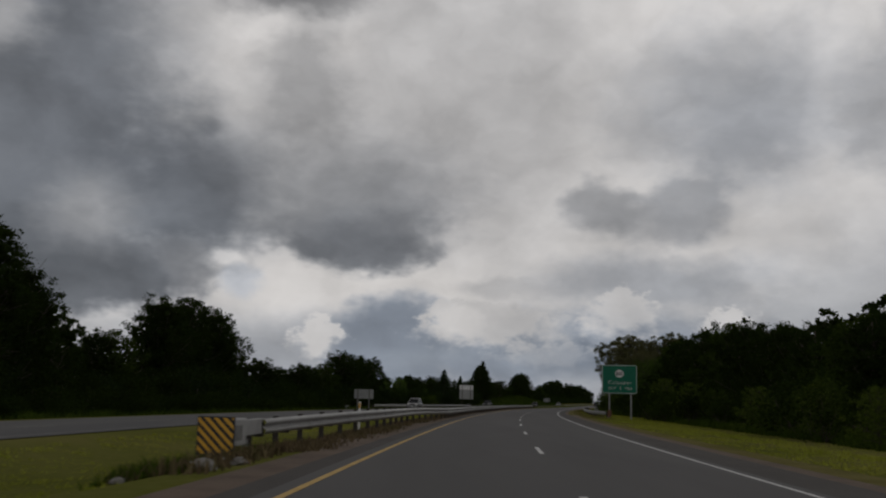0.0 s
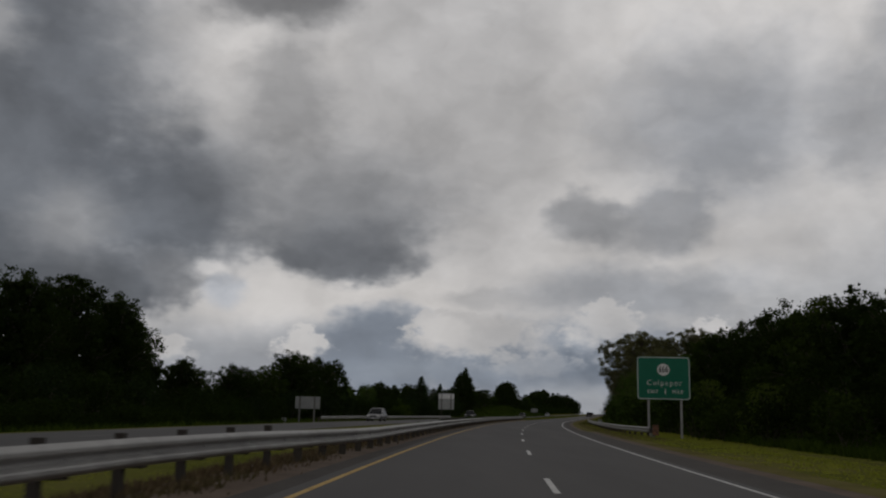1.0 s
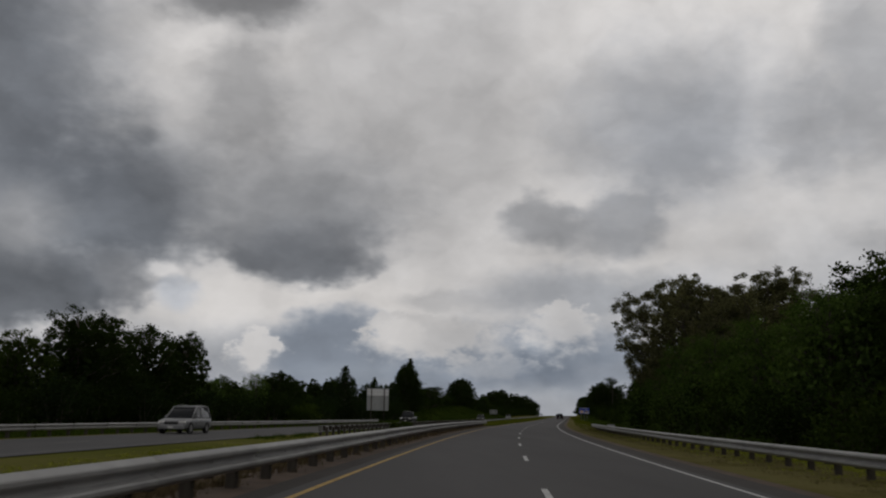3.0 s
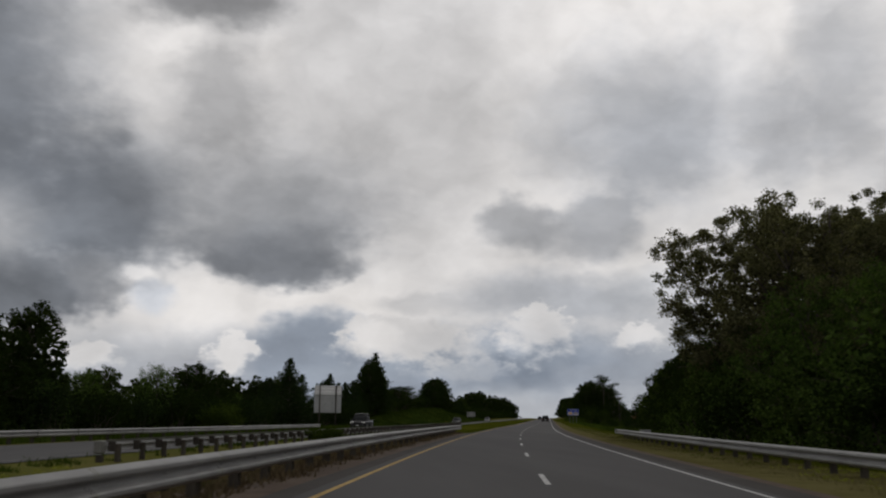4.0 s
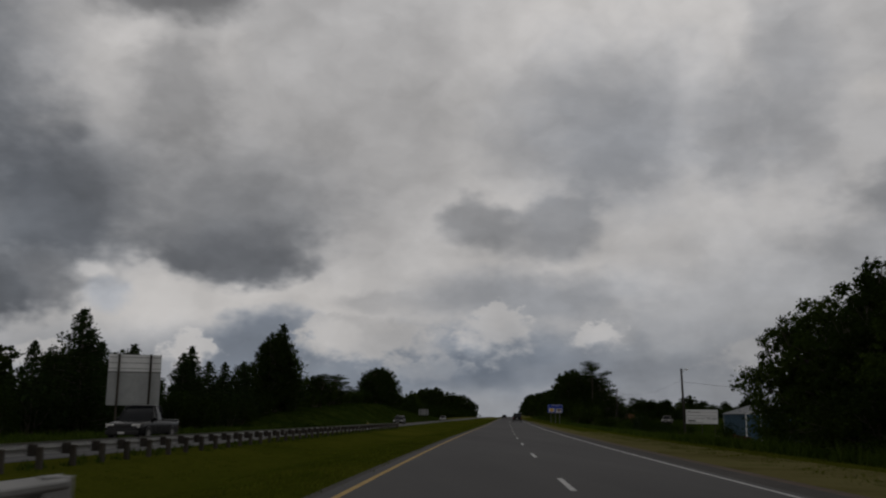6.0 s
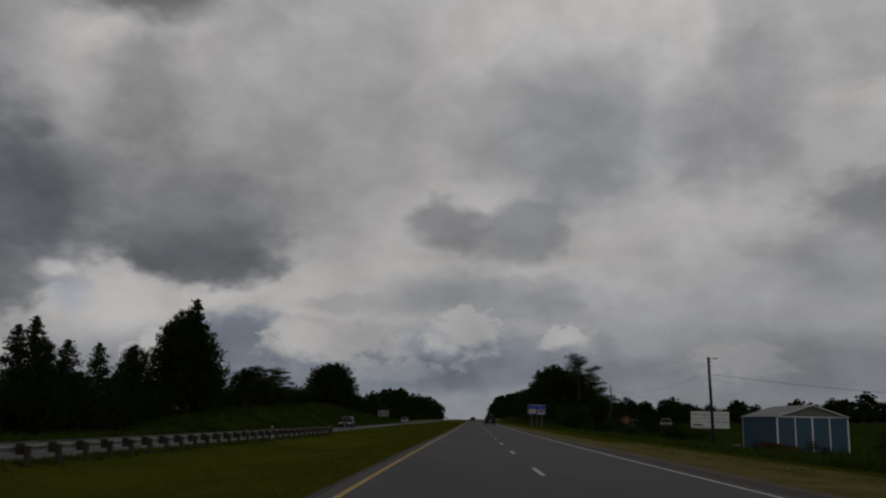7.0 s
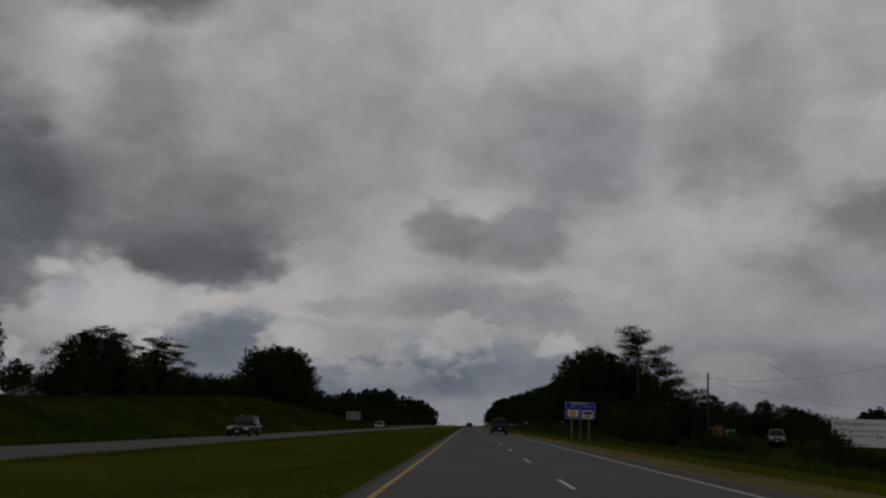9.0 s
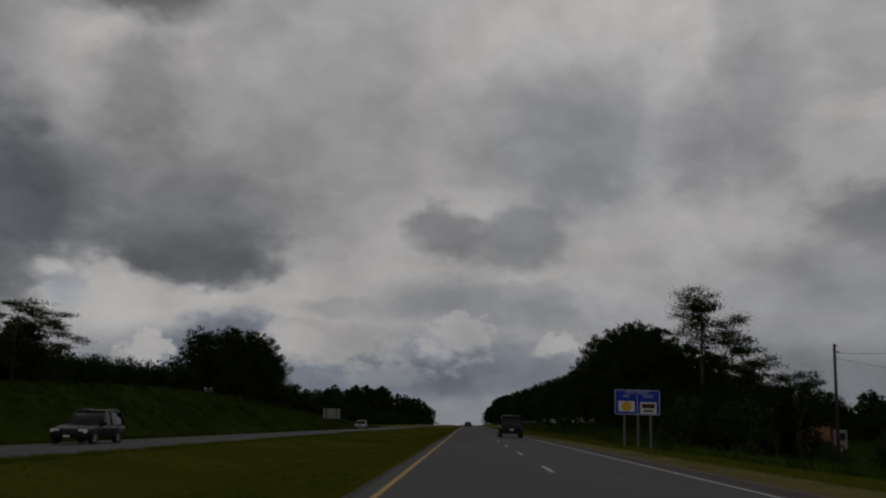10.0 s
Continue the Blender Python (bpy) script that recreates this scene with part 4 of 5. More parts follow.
# ------------------------------------------------------------------ trees
def leaf_mesh(name, centres, sizes, mat, seed, droop=0.0):
    """Many small folded leaf sprays, one island each."""
    r = np.random.default_rng(seed)
    n = len(centres)
    a = r.normal(size=(n, 3))
    a[:, 2] = a[:, 2] * .7 - droop
    a /= np.linalg.norm(a, axis=1)[:, None]
    b = np.cross(a, r.normal(size=(n, 3)))
    b /= np.linalg.norm(b, axis=1)[:, None]
    c = np.cross(a, b)
    L, W = sizes[:, None], sizes[:, None] * r.uniform(.45, .8, (n, 1))
    v = np.stack([centres - a * L * .5, centres + b * W * .5 + c * L * .14, centres + a * L * .5, centres - b * W * .5 + c * L * .14], 1).reshape(-1, 3)
    i = np.arange(n)[:, None] * 4
    f = np.concatenate([i + np.array([[0, 1, 2]]), i + np.array([[0, 2, 3]])], 1).reshape(-1, 3)
    me = bpy.data.meshes.new(name)
    me.vertices.add(len(v))
    me.vertices.foreach_set("co", v.ravel())
    me.loops.add(f.size)
    me.loops.foreach_set("vertex_index", f.ravel().astype(np.int32))
    me.polygons.add(len(f))
    me.polygons.foreach_set("loop_start", np.arange(0, f.size, 3, dtype=np.int32))
    me.update(calc_edges=True)
    me.materials.append(mat)
    return me


def ball(r, n, shell=.55):
    d = r.normal(size=(n, 3))
    d /= np.linalg.norm(d, axis=1)[:, None]
    return d * (shell + (1 - shell) * r.random((n, 1)) ** .6)


def limb_path(r, a, b, bend=.12):
    a, b = np.array(a, float), np.array(b, float)
    k = np.linspace(0, 1, 5)[:, None]
    p = a + (b - a) * k
    p[1:-1] += np.clip(r.normal(size=(3, 3)), -1.5, 1.5) * bend * np.linalg.norm(b - a) * .35
    return p


def broad_tree(seed, h=12.0, spread=.42, low=.05, leaves=11000, size=.25, mat=None, lobes=22, name="tree", high=False):
    """Broad-leaved tree: trunk, limbs to every lobe, and lobes of leaf sprays with gaps between."""
    r = np.random.default_rng(seed)
    mat = mat or M_LEAF
    ob = new(name)
    R = h * spread
    centres = []
    for i in range(lobes):
        k = low + (1 - low) * ((i + .5) / lobes) ** .9
        prof = math.sin(math.pi * min(.30 + .66 * k, 1)) ** .7
        if high:
            prof = math.sin(math.pi * (.22 + .60 * (i + .5) / lobes)) ** .7
        rad = R * prof * ((.45 + .55 * r.random() ** .5) if high else (.35 + .6 * r.random() ** .5))
        w = i * 2.4 + r.normal() * .5
        centres.append((math.cos(w) * rad, math.sin(w) * rad, h * (k * .86 + .02), R * r.uniform(.3, .5) * (1 - .3 * k)))
    centres += [(0, 0, h * .86, R * .3), (R * .24, R * .1, h * .79, R * .33), (-R * .2, R * .18, h * .78, R * .33), (0, -R * .26, h * .77, R * .33)]
    tw = [tube([(0, 0, -.4), (r.normal() * .1, r.normal() * .1, h * .3), (r.normal() * .25, r.normal() * .25, h * .62), (0, 0, h * .9)], [h * .022, h * .017, h * .011, h * .004], 9)]
    for x, y, z, q in centres:
        z0 = max(z * .55, h * .08)
        p = limb_path(r, (0, 0, z0), (x, y, z))
        tw.append(tube(p, [h * .009, h * .007, h * .005, h * .003, h * .0015], 5))
        for _ in range(3):
            e = np.array((x, y, z)) + np.clip(r.normal(size=3), -1, 1) * q * .6
            tw.append(tube([p[3], (p[3] + e) / 2 + r.normal(size=3) * .1, e], [h * .0025, h * .0018, h * .001], 4))
    part("trunk", mesh_of("trunk", *join(*tw), M_BARK, True), ob, "dark brown trunk and limbs")
    weight = np.array([q * q for *_, q in centres])
    counts = (weight / weight.sum() * leaves).astype(int)
    pts, szs = [], []
    for (x, y, z, q), n in zip(centres, counts):
        # sub-clumps give the uneven outline
        m = max(4, n // (110 if high else 48))
        sub = ball(r, m, .5) * q * np.array([1.05, 1.05, .8]) + np.array([x, y, z])
        p = sub[r.integers(0, m, n)] + np.clip(r.normal(size=(n, 3)), -2, 2) * q * (.12 if high else .17) * np.array([1, 1, .75])
        pts.append(p)
        szs.append(size * r.uniform(.6, 1.35, n) * h / 12)
    inner = ball(r, leaves // (90 if high else 9), .1) * np.array([R * .72, R * .72, h * (1 - low) * .4]) + np.array([0, 0, h * (low + (1 - low) * .45)])
    pts.append(inner)
    szs.append(np.full(len(inner), size * 2.8 * h / 12))
    part("crown", leaf_mesh("crown", np.concatenate(pts), np.concatenate(szs), mat, seed + 1, .15), ob, "dense dark green foliage")
    return ob


def cedar_tree(seed, h=10.0, spread=.3, leaves=7000):
    """Pointed evergreen: whorls of drooping boughs down to the ground."""
    r = np.random.default_rng(seed)
    ob = new("cedar_tree")
    tw = [tube([(0, 0, -.4), (.05, 0, h * .5), (0, 0, h)], [h * .02, h * .012, h * .002], 8)]
    pts, szs = [], []
    boughs = 74
    for i in range(boughs):
        k = (i + r.random()) / boughs
        z = h * (.05 + .93 * k)
        length = h * spread * (1 - k) ** .85 * r.uniform(.7, 1.2) + .12
        w = i * 2.39996 + r.normal() * .2
        tip = np.array([math.cos(w) * length, math.sin(w) * length, z + length * r.uniform(-.05, .3)])
        root = np.array([0, 0, z])
        tw.append(tube([root, (root + tip) / 2, tip], [h * .004, h * .003, h * .001], 4))
        n = int(leaves / boughs * (.35 + 1.3 * (1 - k)))
        u = r.random((n, 1)) ** .6
        p = root + (tip - root) * u + r.normal(size=(n, 3)) * (.08 + .16 * length) * np.array([1, 1, .6])
        pts.append(p)
        szs.append(.26 * r.uniform(.6, 1.3, n) * h / 10)
    part("trunk", mesh_of("trunk", *join(*tw), M_BARK, True), ob, "dark straight trunk")
    part("crown", leaf_mesh("crown", np.concatenate(pts), np.concatenate(szs), M_CEDAR, seed + 1, .3), ob, "dark evergreen boughs")
    return ob


def locust_tree(seed, h=10.0, pads=15, spread=.42, leaves=7500, bare=.4, leaf=.19):
    """Open-crowned tree with flat layers of fine foliage on visible limbs."""
    r = np.random.default_rng(seed)
    ob = new("locust_tree")
    tw = [tube([(0, 0, -.4), (r.normal() * .15, 0, h * .35), (r.normal() * .3, r.normal() * .3, h * .7), (0, 0, h * .93)], [h * .016, h * .012, h * .008, h * .003], 8)]
    pts, szs = [], []
    for i in range(pads):
        k = bare + (1 - bare) * (i + .5) / pads
        w = i * 2.4 + r.normal() * .4
        rad = h * spread * math.sin(math.pi * min(.3 + .62 * (k - bare) / (1 - bare), 1)) * (.35 + .65 * r.random())
        c = np.array([math.cos(w) * rad, math.sin(w) * rad, h * k])
        p = limb_path(r, (0, 0, h * max(k - .28, .15)), c, .2)
        tw.append(tube(p, [h * .007, h * .005, h * .004, h * .0025, h * .0012], 5))
        q = h * r.uniform(.09, .16)
        n = leaves // pads
        m = 9
        sub = ball(r, m, .35) * np.array([q, q, q * .38]) + c
        for e in sub[:5]:
            tw.append(tube([p[3], e], [h * .002, h * .0008], 4))
        pts.append(sub[r.integers(0, m, n)] + r.normal(size=(n, 3)) * q * np.array([.3, .3, .12]))
        szs.append(leaf * r.uniform(.6, 1.3, n) * h / 10)
    part("trunk", mesh_of("trunk", *join(*tw), M_BARK, True), ob, "slim dark trunk with open limbs")
    part("crown", leaf_mesh("crown", np.concatenate(pts), np.concatenate(szs), M_LEAF, seed + 1, .05), ob, "layered open foliage")
    return ob


def bush(seed, h=3.0, leaves=1500, mat=None):
    r = np.random.default_rng(seed)
    ob = new("bush")
    tw, pts, szs = [], [], []
    for i in range(9):
        w = i * 2.4
        q = h * r.uniform(.24, .4)
        c = np.array([math.cos(w) * h * .45 * r.random() ** .5, math.sin(w) * h * .45 * r.random() ** .5, h * r.uniform(.22, .8)])
        tw.append(tube(limb_path(r, (c[0] * .2, c[1] * .2, -.1), c), [.035, .03, .02, .014, .008], 5))
        n = leaves // 9
        sub = ball(r, 14, .5) * q + c
        pts.append(sub[r.integers(0, 14, n)] + r.normal(size=(n, 3)) * q * .22)
        szs.append(.2 * r.uniform(.6, 1.4, n) * h / 3)
    part("stem", mesh_of("stem", *join(*tw), M_BARK, True), ob, "brown stems")
    part("foliage", leaf_mesh("foliage", np.concatenate(pts), np.concatenate(szs), mat or M_LEAF2, seed + 1, .1), ob, "leafy sprays")
    return ob


class Nursery:
    """Plants the first of a kind itself and copies after that."""

    def __init__(self, made, nominal, label, category, group):
        self.made, self.nominal, self.used = made, nominal, 0
        for ob in made:
            tagged(ob, label, category, group)
        self.fresh = list(made)

    def plant(self, s, lat, h, label="", wide=1.0, sink=0.0):
        i = self.used % len(self.made)
        self.used += 1
        k = h / self.nominal[i]
        m = on_ground(s, lat, float(rng.uniform(0, 360)), -sink, (k * wide, k * wide, k))
        ob = self.made[i]
        if ob in self.fresh:
            self.fresh.remove(ob)
            ob.matrix_basis = m
        else:
            keep = ob.scale.copy()
            c = copy_thing(ob, m @ Matrix.Diagonal((1 / keep[0], 1 / keep[1], 1 / keep[2], 1)))
            ob = c
        if label:
            ob["label"] = label
        return ob


def thicket(name, label, bushes, places):
    """Many bushes grown together: one mesh. Places: station, lateral, height, width factor, depth sunk."""
    r = np.random.default_rng(900 + len(places))
    verts, shapes = [], []
    for ob in bushes:
        for child in ob.children:
            if child.name.startswith("foliage"):
                co = np.empty(len(child.data.vertices) * 3)
                child.data.vertices.foreach_get("co", co)
                shapes.append(co.reshape(-1, 3))
    for i, (s, lat, h, wide, sink) in enumerate(places):
        co = shapes[i % len(shapes)]
        m = np.array(on_ground(s, lat, float(r.uniform(0, 360)), -sink, (h / 3 * wide, h / 3 * wide, h / 3)))
        verts.append(co @ m[:3, :3].T + m[:3, 3])
    v = np.concatenate(verts)
    quad = np.arange(len(v)).reshape(-1, 4)
    f = np.concatenate([quad[:, [0, 1, 2]], quad[:, [0, 2, 3]]], 1).reshape(-1, 3)
    me = bpy.data.meshes.new(name)
    me.vertices.add(len(v))
    me.vertices.foreach_set("co", v.ravel())
    me.loops.add(f.size)
    me.loops.foreach_set("vertex_index", f.ravel().astype(np.int32))
    me.polygons.add(len(f))
    me.polygons.foreach_set("loop_start", np.arange(0, f.size, 3, dtype=np.int32))
    me.update(calc_edges=True)
    me.materials.append(M_LEAF)
    return tagged(part(name, me), label, "scrub", kind="stuff")


oaks = Nursery([broad_tree(11), broad_tree(23, spread=.48, low=.03), broad_tree(37, spread=.38, low=.04), broad_tree(41, spread=.44, low=.02, mat=M_LEAF2), broad_tree(59, spread=.46, low=.06)],
               [12.0] * 5, "dense dark green broad-leaved roadside tree", "tree", "roadside trees")
tall = Nursery([broad_tree(171, 16.0, .36, .30, 80000, .116, lobes=36, mat=M_BIGLEAF, high=True), broad_tree(183, 16.0, .36, .30, 80000, .116, lobes=35, mat=M_BIGLEAF, high=True)], [16.0] * 2,
               "tall grey-green tree with a high open crown", "tree", "roadside trees")
green = Nursery([broad_tree(131, spread=.5, low=.02, mat=M_GREENLEAF, size=.17, leaves=15000), broad_tree(137, spread=.46, low=.02, mat=M_GREENLEAF, size=.17, leaves=15000)], [12.0] * 2,
                "bushy bright green tree behind the guardrail", "tree", "roadside trees")
young = Nursery([broad_tree(141, spread=.5, low=.02, mat=M_YOUNG, size=.2, leaves=9000)], [12.0], "light green young tree", "tree", "roadside trees")
big = Nursery([broad_tree(71, 16.0, .36, .06, 19000, .21, lobes=40), broad_tree(83, 16.0, .33, .1, 18000, .21, lobes=38)], [16.0] * 2,
              "tall dark broad-leaved tree with open upper crown", "tree", "roadside trees")
farwood = Nursery([broad_tree(91, 14.0, .4, .03, 2800, .52, lobes=20), broad_tree(97, 14.0, .45, .03, 2800, .54, lobes=19), broad_tree(101, 14.0, .36, .03, 2600, .52, lobes=20)],
                  [14.0] * 3, "distant dark tree in the treeline", "tree", "distant treeline")
cedars = Nursery([cedar_tree(5), cedar_tree(6, spread=.36), cedar_tree(8, spread=.33)], [10.0] * 3, "dark pointed evergreen cedar tree", "tree", "cedar trees")
locusts = Nursery([locust_tree(3), locust_tree(13, pads=12, spread=.36), locust_tree(17, pads=18, bare=.25)], [10.0] * 3, "open-crowned locust tree with layered foliage", "tree", "locust trees")
dark_shrubs = Nursery([bush(211, mat=M_LEAF), bush(212, mat=M_CEDAR), bush(213, mat=M_LEAF)], [3.0] * 3, "dark leafy bush under the trees", "bush", "woodland bushes")
shrubs = Nursery([bush(201), bush(202, mat=M_LEAF), bush(203), bush(204, mat=M_LEAF)], [3.0] * 4, "leafy green roadside bush", "bush", "roadside bushes")

# left side, beyond the opposite carriageway: station, lateral, height
for s, lat, h in ((82, -45, 15.2), (87, -47, 12.0)):
    big.plant(s, lat, h)
for s, lat, h in ((146.5, -51.5, 14.8), (72, -43, 18.2), (64, -52, 17.4), (54, -46, 16.6), (113, -45, 15.4), (122, -45.5, 16.4), (132, -45.5, 15.8)):
    big.plant(s, lat, h)
for s, lat, h in ((48, -40, 12), (58, -38, 10), (96, -44, 9), (103, -46, 9.5), (141, -40, 8), (148, -37, 7.8), (153, -37, 7.7), (158, -38, 7.2), (165, -38, 8.5), (172, -37, 11.2),
                  (178, -37.5, 11.6), (187, -37, 11.4), (197, -37.5, 11.4), (214, -39, 6.9), (230, -37, 7.9), (234.5, -37.5, 8.7), (240, -37, 7.6)):
    oaks.plant(s, lat, h)
for s, lat, h in ((150, -50, 9), (165, -52, 9), (181, -50, 8), (200, -52, 7.5), (215, -54, 7), (232, -50, 7.6), (244, -49, 7.4), (270, -47, 9.2), (286, -47, 9.4), (302, -47, 10.6), (112, -58, 12), (98, -56, 9.5),
                  (44, -52, 16), (30, -46, 15)):
    farwood.plant(s, lat, h)
for s, lat, h in ((258, -35.5, 7.6), (263, -34, 10.9), (267, -35.2, 9.4), (271, -36, 8.6), (281, -37, 9.2), (289, -34.5, 8.8), (292.5, -34.8, 9.9), (298, -34.5, 8.4), (306, -35, 8.4), (313, -34.5, 8.2)):
    cedars.plant(s, lat, h)
for s, lat, h in ((268, -39, 8.2), (275, -40, 8.6), (284, -40, 8.8), (303, -39, 9.0), (318, -36, 8.8), (326.5, -34.5, 12.0), (337, -34.5, 11.6), (345, -34.5, 6.4)):
    oaks.plant(s, lat, h, wide=.8)
cedars.plant(332.5, -34, 14.4, "tall dark pointed tree on the bank", .85)
oaks.plant(332, -34.5, 12.6, wide=.8)
big.plant(330.6, -34.6, 13.6, "tall dark tree on the bank", .8)
for s, lat, h in ((364.5, -34, 6.4), (371, -35.5, 6.0), (381, -34.5, 6.4), (387, -35, 6.0)):
    locusts.plant(s, lat, h, wide=1.35)
for s, lat, h in ((366, -36, 6.6), (374, -36.5, 6.2), (384, -36, 5.4)):
    oaks.plant(s, lat, h, "spreading dark tree on top of the grass bank", 1.15)
for s, lat, h in ((345, -36, 3.4), (353, -36, 1.3), (364, -35, 4.2), (370, -35.5, 4.0), (377, -35, 3.8), (383, -35, 4.0), (389, -35, 3.4), (396, -35.5, 2.6), (403, -36, 2.6), (410, -36, 3.0), (417, -36, 3.6), (424, -35, 4.2)):
    shrubs.plant(s, lat, h, "dark bush on top of the grass bank")
for s, lat, h in ((432, -35, 9.4), (446, -35, 11.6), (455, -36, 12.4), (466, -35, 13.2), (476, -36, 11.2), (497, -35, 6.2), (513, -35, 6), (530, -35, 7), (545, -35, 8), (560, -36, 9.4)):
    oaks.plant(s, lat, h)
for s, lat, h in ((590, -40, 12), (615, -39, 12), (655, -42, 15), (675, -44, 16), (700, -42, 17), (725, -45, 18), (750, -42, 18), (780, -44, 19), (810, -46, 21), (840, -48, 22), (872, -54, 23), (905, -44, 20),
                  (940, -42, 21), (980, -40, 21), (1035, -38, 21), (1090, -36, 20), (1150, -33, 18)):
    farwood.plant(s, lat, h)
# understorey along the wood's edge
for k in range(58):
    s = 36 + 5.1 * k + float(rng.normal(0, 1.2))
    dark_shrubs.plant(s, -32.5 - 5.0 * float(smooth01((125 - s) / 50)) - float(rng.uniform(0, 2.5)), float(rng.uniform(3.0, 4.8)), "dark bush at the edge of the wood")

inside = []
for k in range(50):
    s = 30 + 6.0 * k + float(rng.normal(0, 1.2))
    if not 246 < s < 255:
        inside.append((s, -36.5 - 6.0 * float(smooth01((125 - s) / 50)) - float(rng.uniform(0, 3.5)), float(rng.uniform(3.8, 5.4)), 1.5, .6))
# Low bushes added in front of the wood, standing in for tree shade
inside += [(s, -25.5 - float(rng.uniform(0, 4.5)), float(rng.uniform(1.5, 2.6)), 1.4, .5) for s in np.arange(34, 132, 2.2)]
thicket("undergrowth", "dark undergrowth inside the wood, with bushes added for shade along its edge", dark_shrubs.made, inside)
for k in range(30):
    s = 366 + 2.6 * k + float(rng.normal(0, .8))
    dark_shrubs.plant(s, -36.5 - float(rng.uniform(0, 2.5)), float(rng.uniform(2.2, 3.6)), "dark bush on top of the grass bank", 1.3, .35)
thicket("undergrowth", "dark undergrowth on top of the grass bank", dark_shrubs.made,
        [(s, -40.0 - float(rng.uniform(0, 2.0)), 2.6, 1.7, .7) for s in np.arange(368, 434, 3.4)])
for k in range(34):
    s = 430 + 9.0 * k + float(rng.normal(0, 2))
    dark_shrubs.plant(s, -34.5 - 5 * (s > 580) - float(rng.uniform(0, 3)), float(rng.uniform(3.0, 4.6)), "dark bush at the foot of the treeline", 1.9)
thicket("scrub", "dark scrub along the far treeline", dark_shrubs.made,
        [(628 - 330 * w + float(rng.normal(0, 3)), 52 + 165 * w + float(rng.normal(0, 3)), float(rng.uniform(3.4, 5.0)), 2.2, .6) for w in np.linspace(0, 1.3, 104)])
for s, lat, h in ((343, 25, 3.8), (345, 26.2, 3.2), (340, 24.4, 2.6), (327, 25, 2.3), (330, 26, 2.4), (333, 27.5, 2.0)):
    dark_shrubs.plant(s, lat, h, "dark scrubby bush in the field", .8)
rank = Nursery([bush(206, mat=M_WEED, leaves=5200)], [3.0], "rank green weeds", "bush", "roadside bushes")
rank.plant(180.0, -8.3, .95, "low green weedy bush growing in the median", 1.7)
rank.plant(223.0, -30.0, 3.0, "green bush at the edge of the wood", 1.25)
for s, lat, h in ((206.5, -37.5, 6.2), (222, -37, 7.4), (243, -36, 5.0), (196, -35.5, 5.0)):
    green.plant(s, lat, h, "greyish green tree at the edge of the wood")
# right side woods
for s, lat, h in ((44, 19.8, 3.0), (52, 19.6, 3.3), (67, 20.2, 3.4), (98, 20.4, 4.4), (118, 19.8, 5.4)):
    young.plant(s, lat, h, "light green young tree in front of the wood")
for s, lat, h in ((34, 27, 8), (44, 26, 7.4), (53, 27, 7), (61, 26, 8.2), (66, 27, 8.6), (73, 26, 8.6), (80, 26, 9.3), (88, 26, 10.2), (95, 26, 11), (103, 26, 11.4), (111, 26, 12), (119, 26, 12.2), (127, 25.5, 12.2),
                  (137, 25, 12), (143, 25, 12.2), (150, 25, 12)):
    oaks.plant(s, lat, h)
for s, lat, h in ((40, 37, 9), (56, 38, 10), (74, 38, 11), (92, 38, 13), (110, 38, 14), (128, 37, 14), (146, 36, 14), (164, 34, 15), (182, 33, 14), (198, 31, 12), (214, 31, 11), (230, 31, 10)):
    farwood.plant(s, lat, h)
for s, lat, h in ((184, 19.0, 16.3), (174, 19.8, 14.0), (164, 20.5, 11.8), (181, 26, 16.6)):
    tall.plant(s, lat, h)
for s, lat, h in ((144, 20.0, 9.5), (152, 18.0, 8.2), (160, 17.2, 8.0), (168, 17.0, 8.4), (176, 16.8, 7.6), (184, 16.6, 8.0), (191, 16.8, 6.4), (156, 23, 10), (170, 22, 10), (182, 21, 8.4)):
    green.plant(s, lat, h)
for s, lat, h in ((197, 18.5, 7.6), (205, 18.2, 7.8), (213, 18.4, 8.0), (221, 18.6, 7.9), (229, 19, 7.6), (223, 22.5, 10.6), (229, 23, 9.8), (235.5, 22.5, 11), (243, 22.5, 10.2), (248, 22.5, 9.6)):
    oaks.plant(s, lat, h)
for s, lat, h in ((50, 19, 3.2), (55, 20, 4.2), (61, 20.5, 3.6), (70, 21, 3.4), (82, 20.5, 3), (96, 20, 3.4), (104, 18.5, 3.6), (110, 17.5, 4.4), (116, 18.5, 3.6), (126, 18.5, 3.4), (134, 18, 3.6), (143, 17, 3.8),
                  (151, 16.2, 3.6), (158, 15.8, 4), (166, 15.6, 4.4), (173, 15.4, 4.6), (181, 15.4, 4.8), (189, 15.6, 4.4)):
    shrubs.plant(s, lat, h)
for s, lat, h in ((197, 15.8, 3.6), (206, 16.2, 3.4), (214, 16.6, 3.6), (223, 17.2, 3.8), (232, 18.5, 3.4), (240, 19.5, 3.2), (249, 20, 2.8)):
    shrubs.plant(s, lat, h)
for s, lat, h in ((256, 19, 1.6), (300, 17, 1.3), (322, 20, 1.6), (336, 22, 1.8), (345, 30, 1.8), (352, 24, 1.7), (360, 33, 2.6), (364, 36, 3.0), (370, 39, 2.4), (358, 20, 1.6), (353, 21, 2.2),
                  (357, 23, 2.4), (361, 25.5, 2.2), (350, 27, 2.0), (331, 37, 1.6), (336, 45, 1.5), (317, 33.5, 1.3), (319, 37.2, 1.2), (326, 43, 1.2)):
    shrubs.plant(s, lat, h, "low scrubby bush in the field")
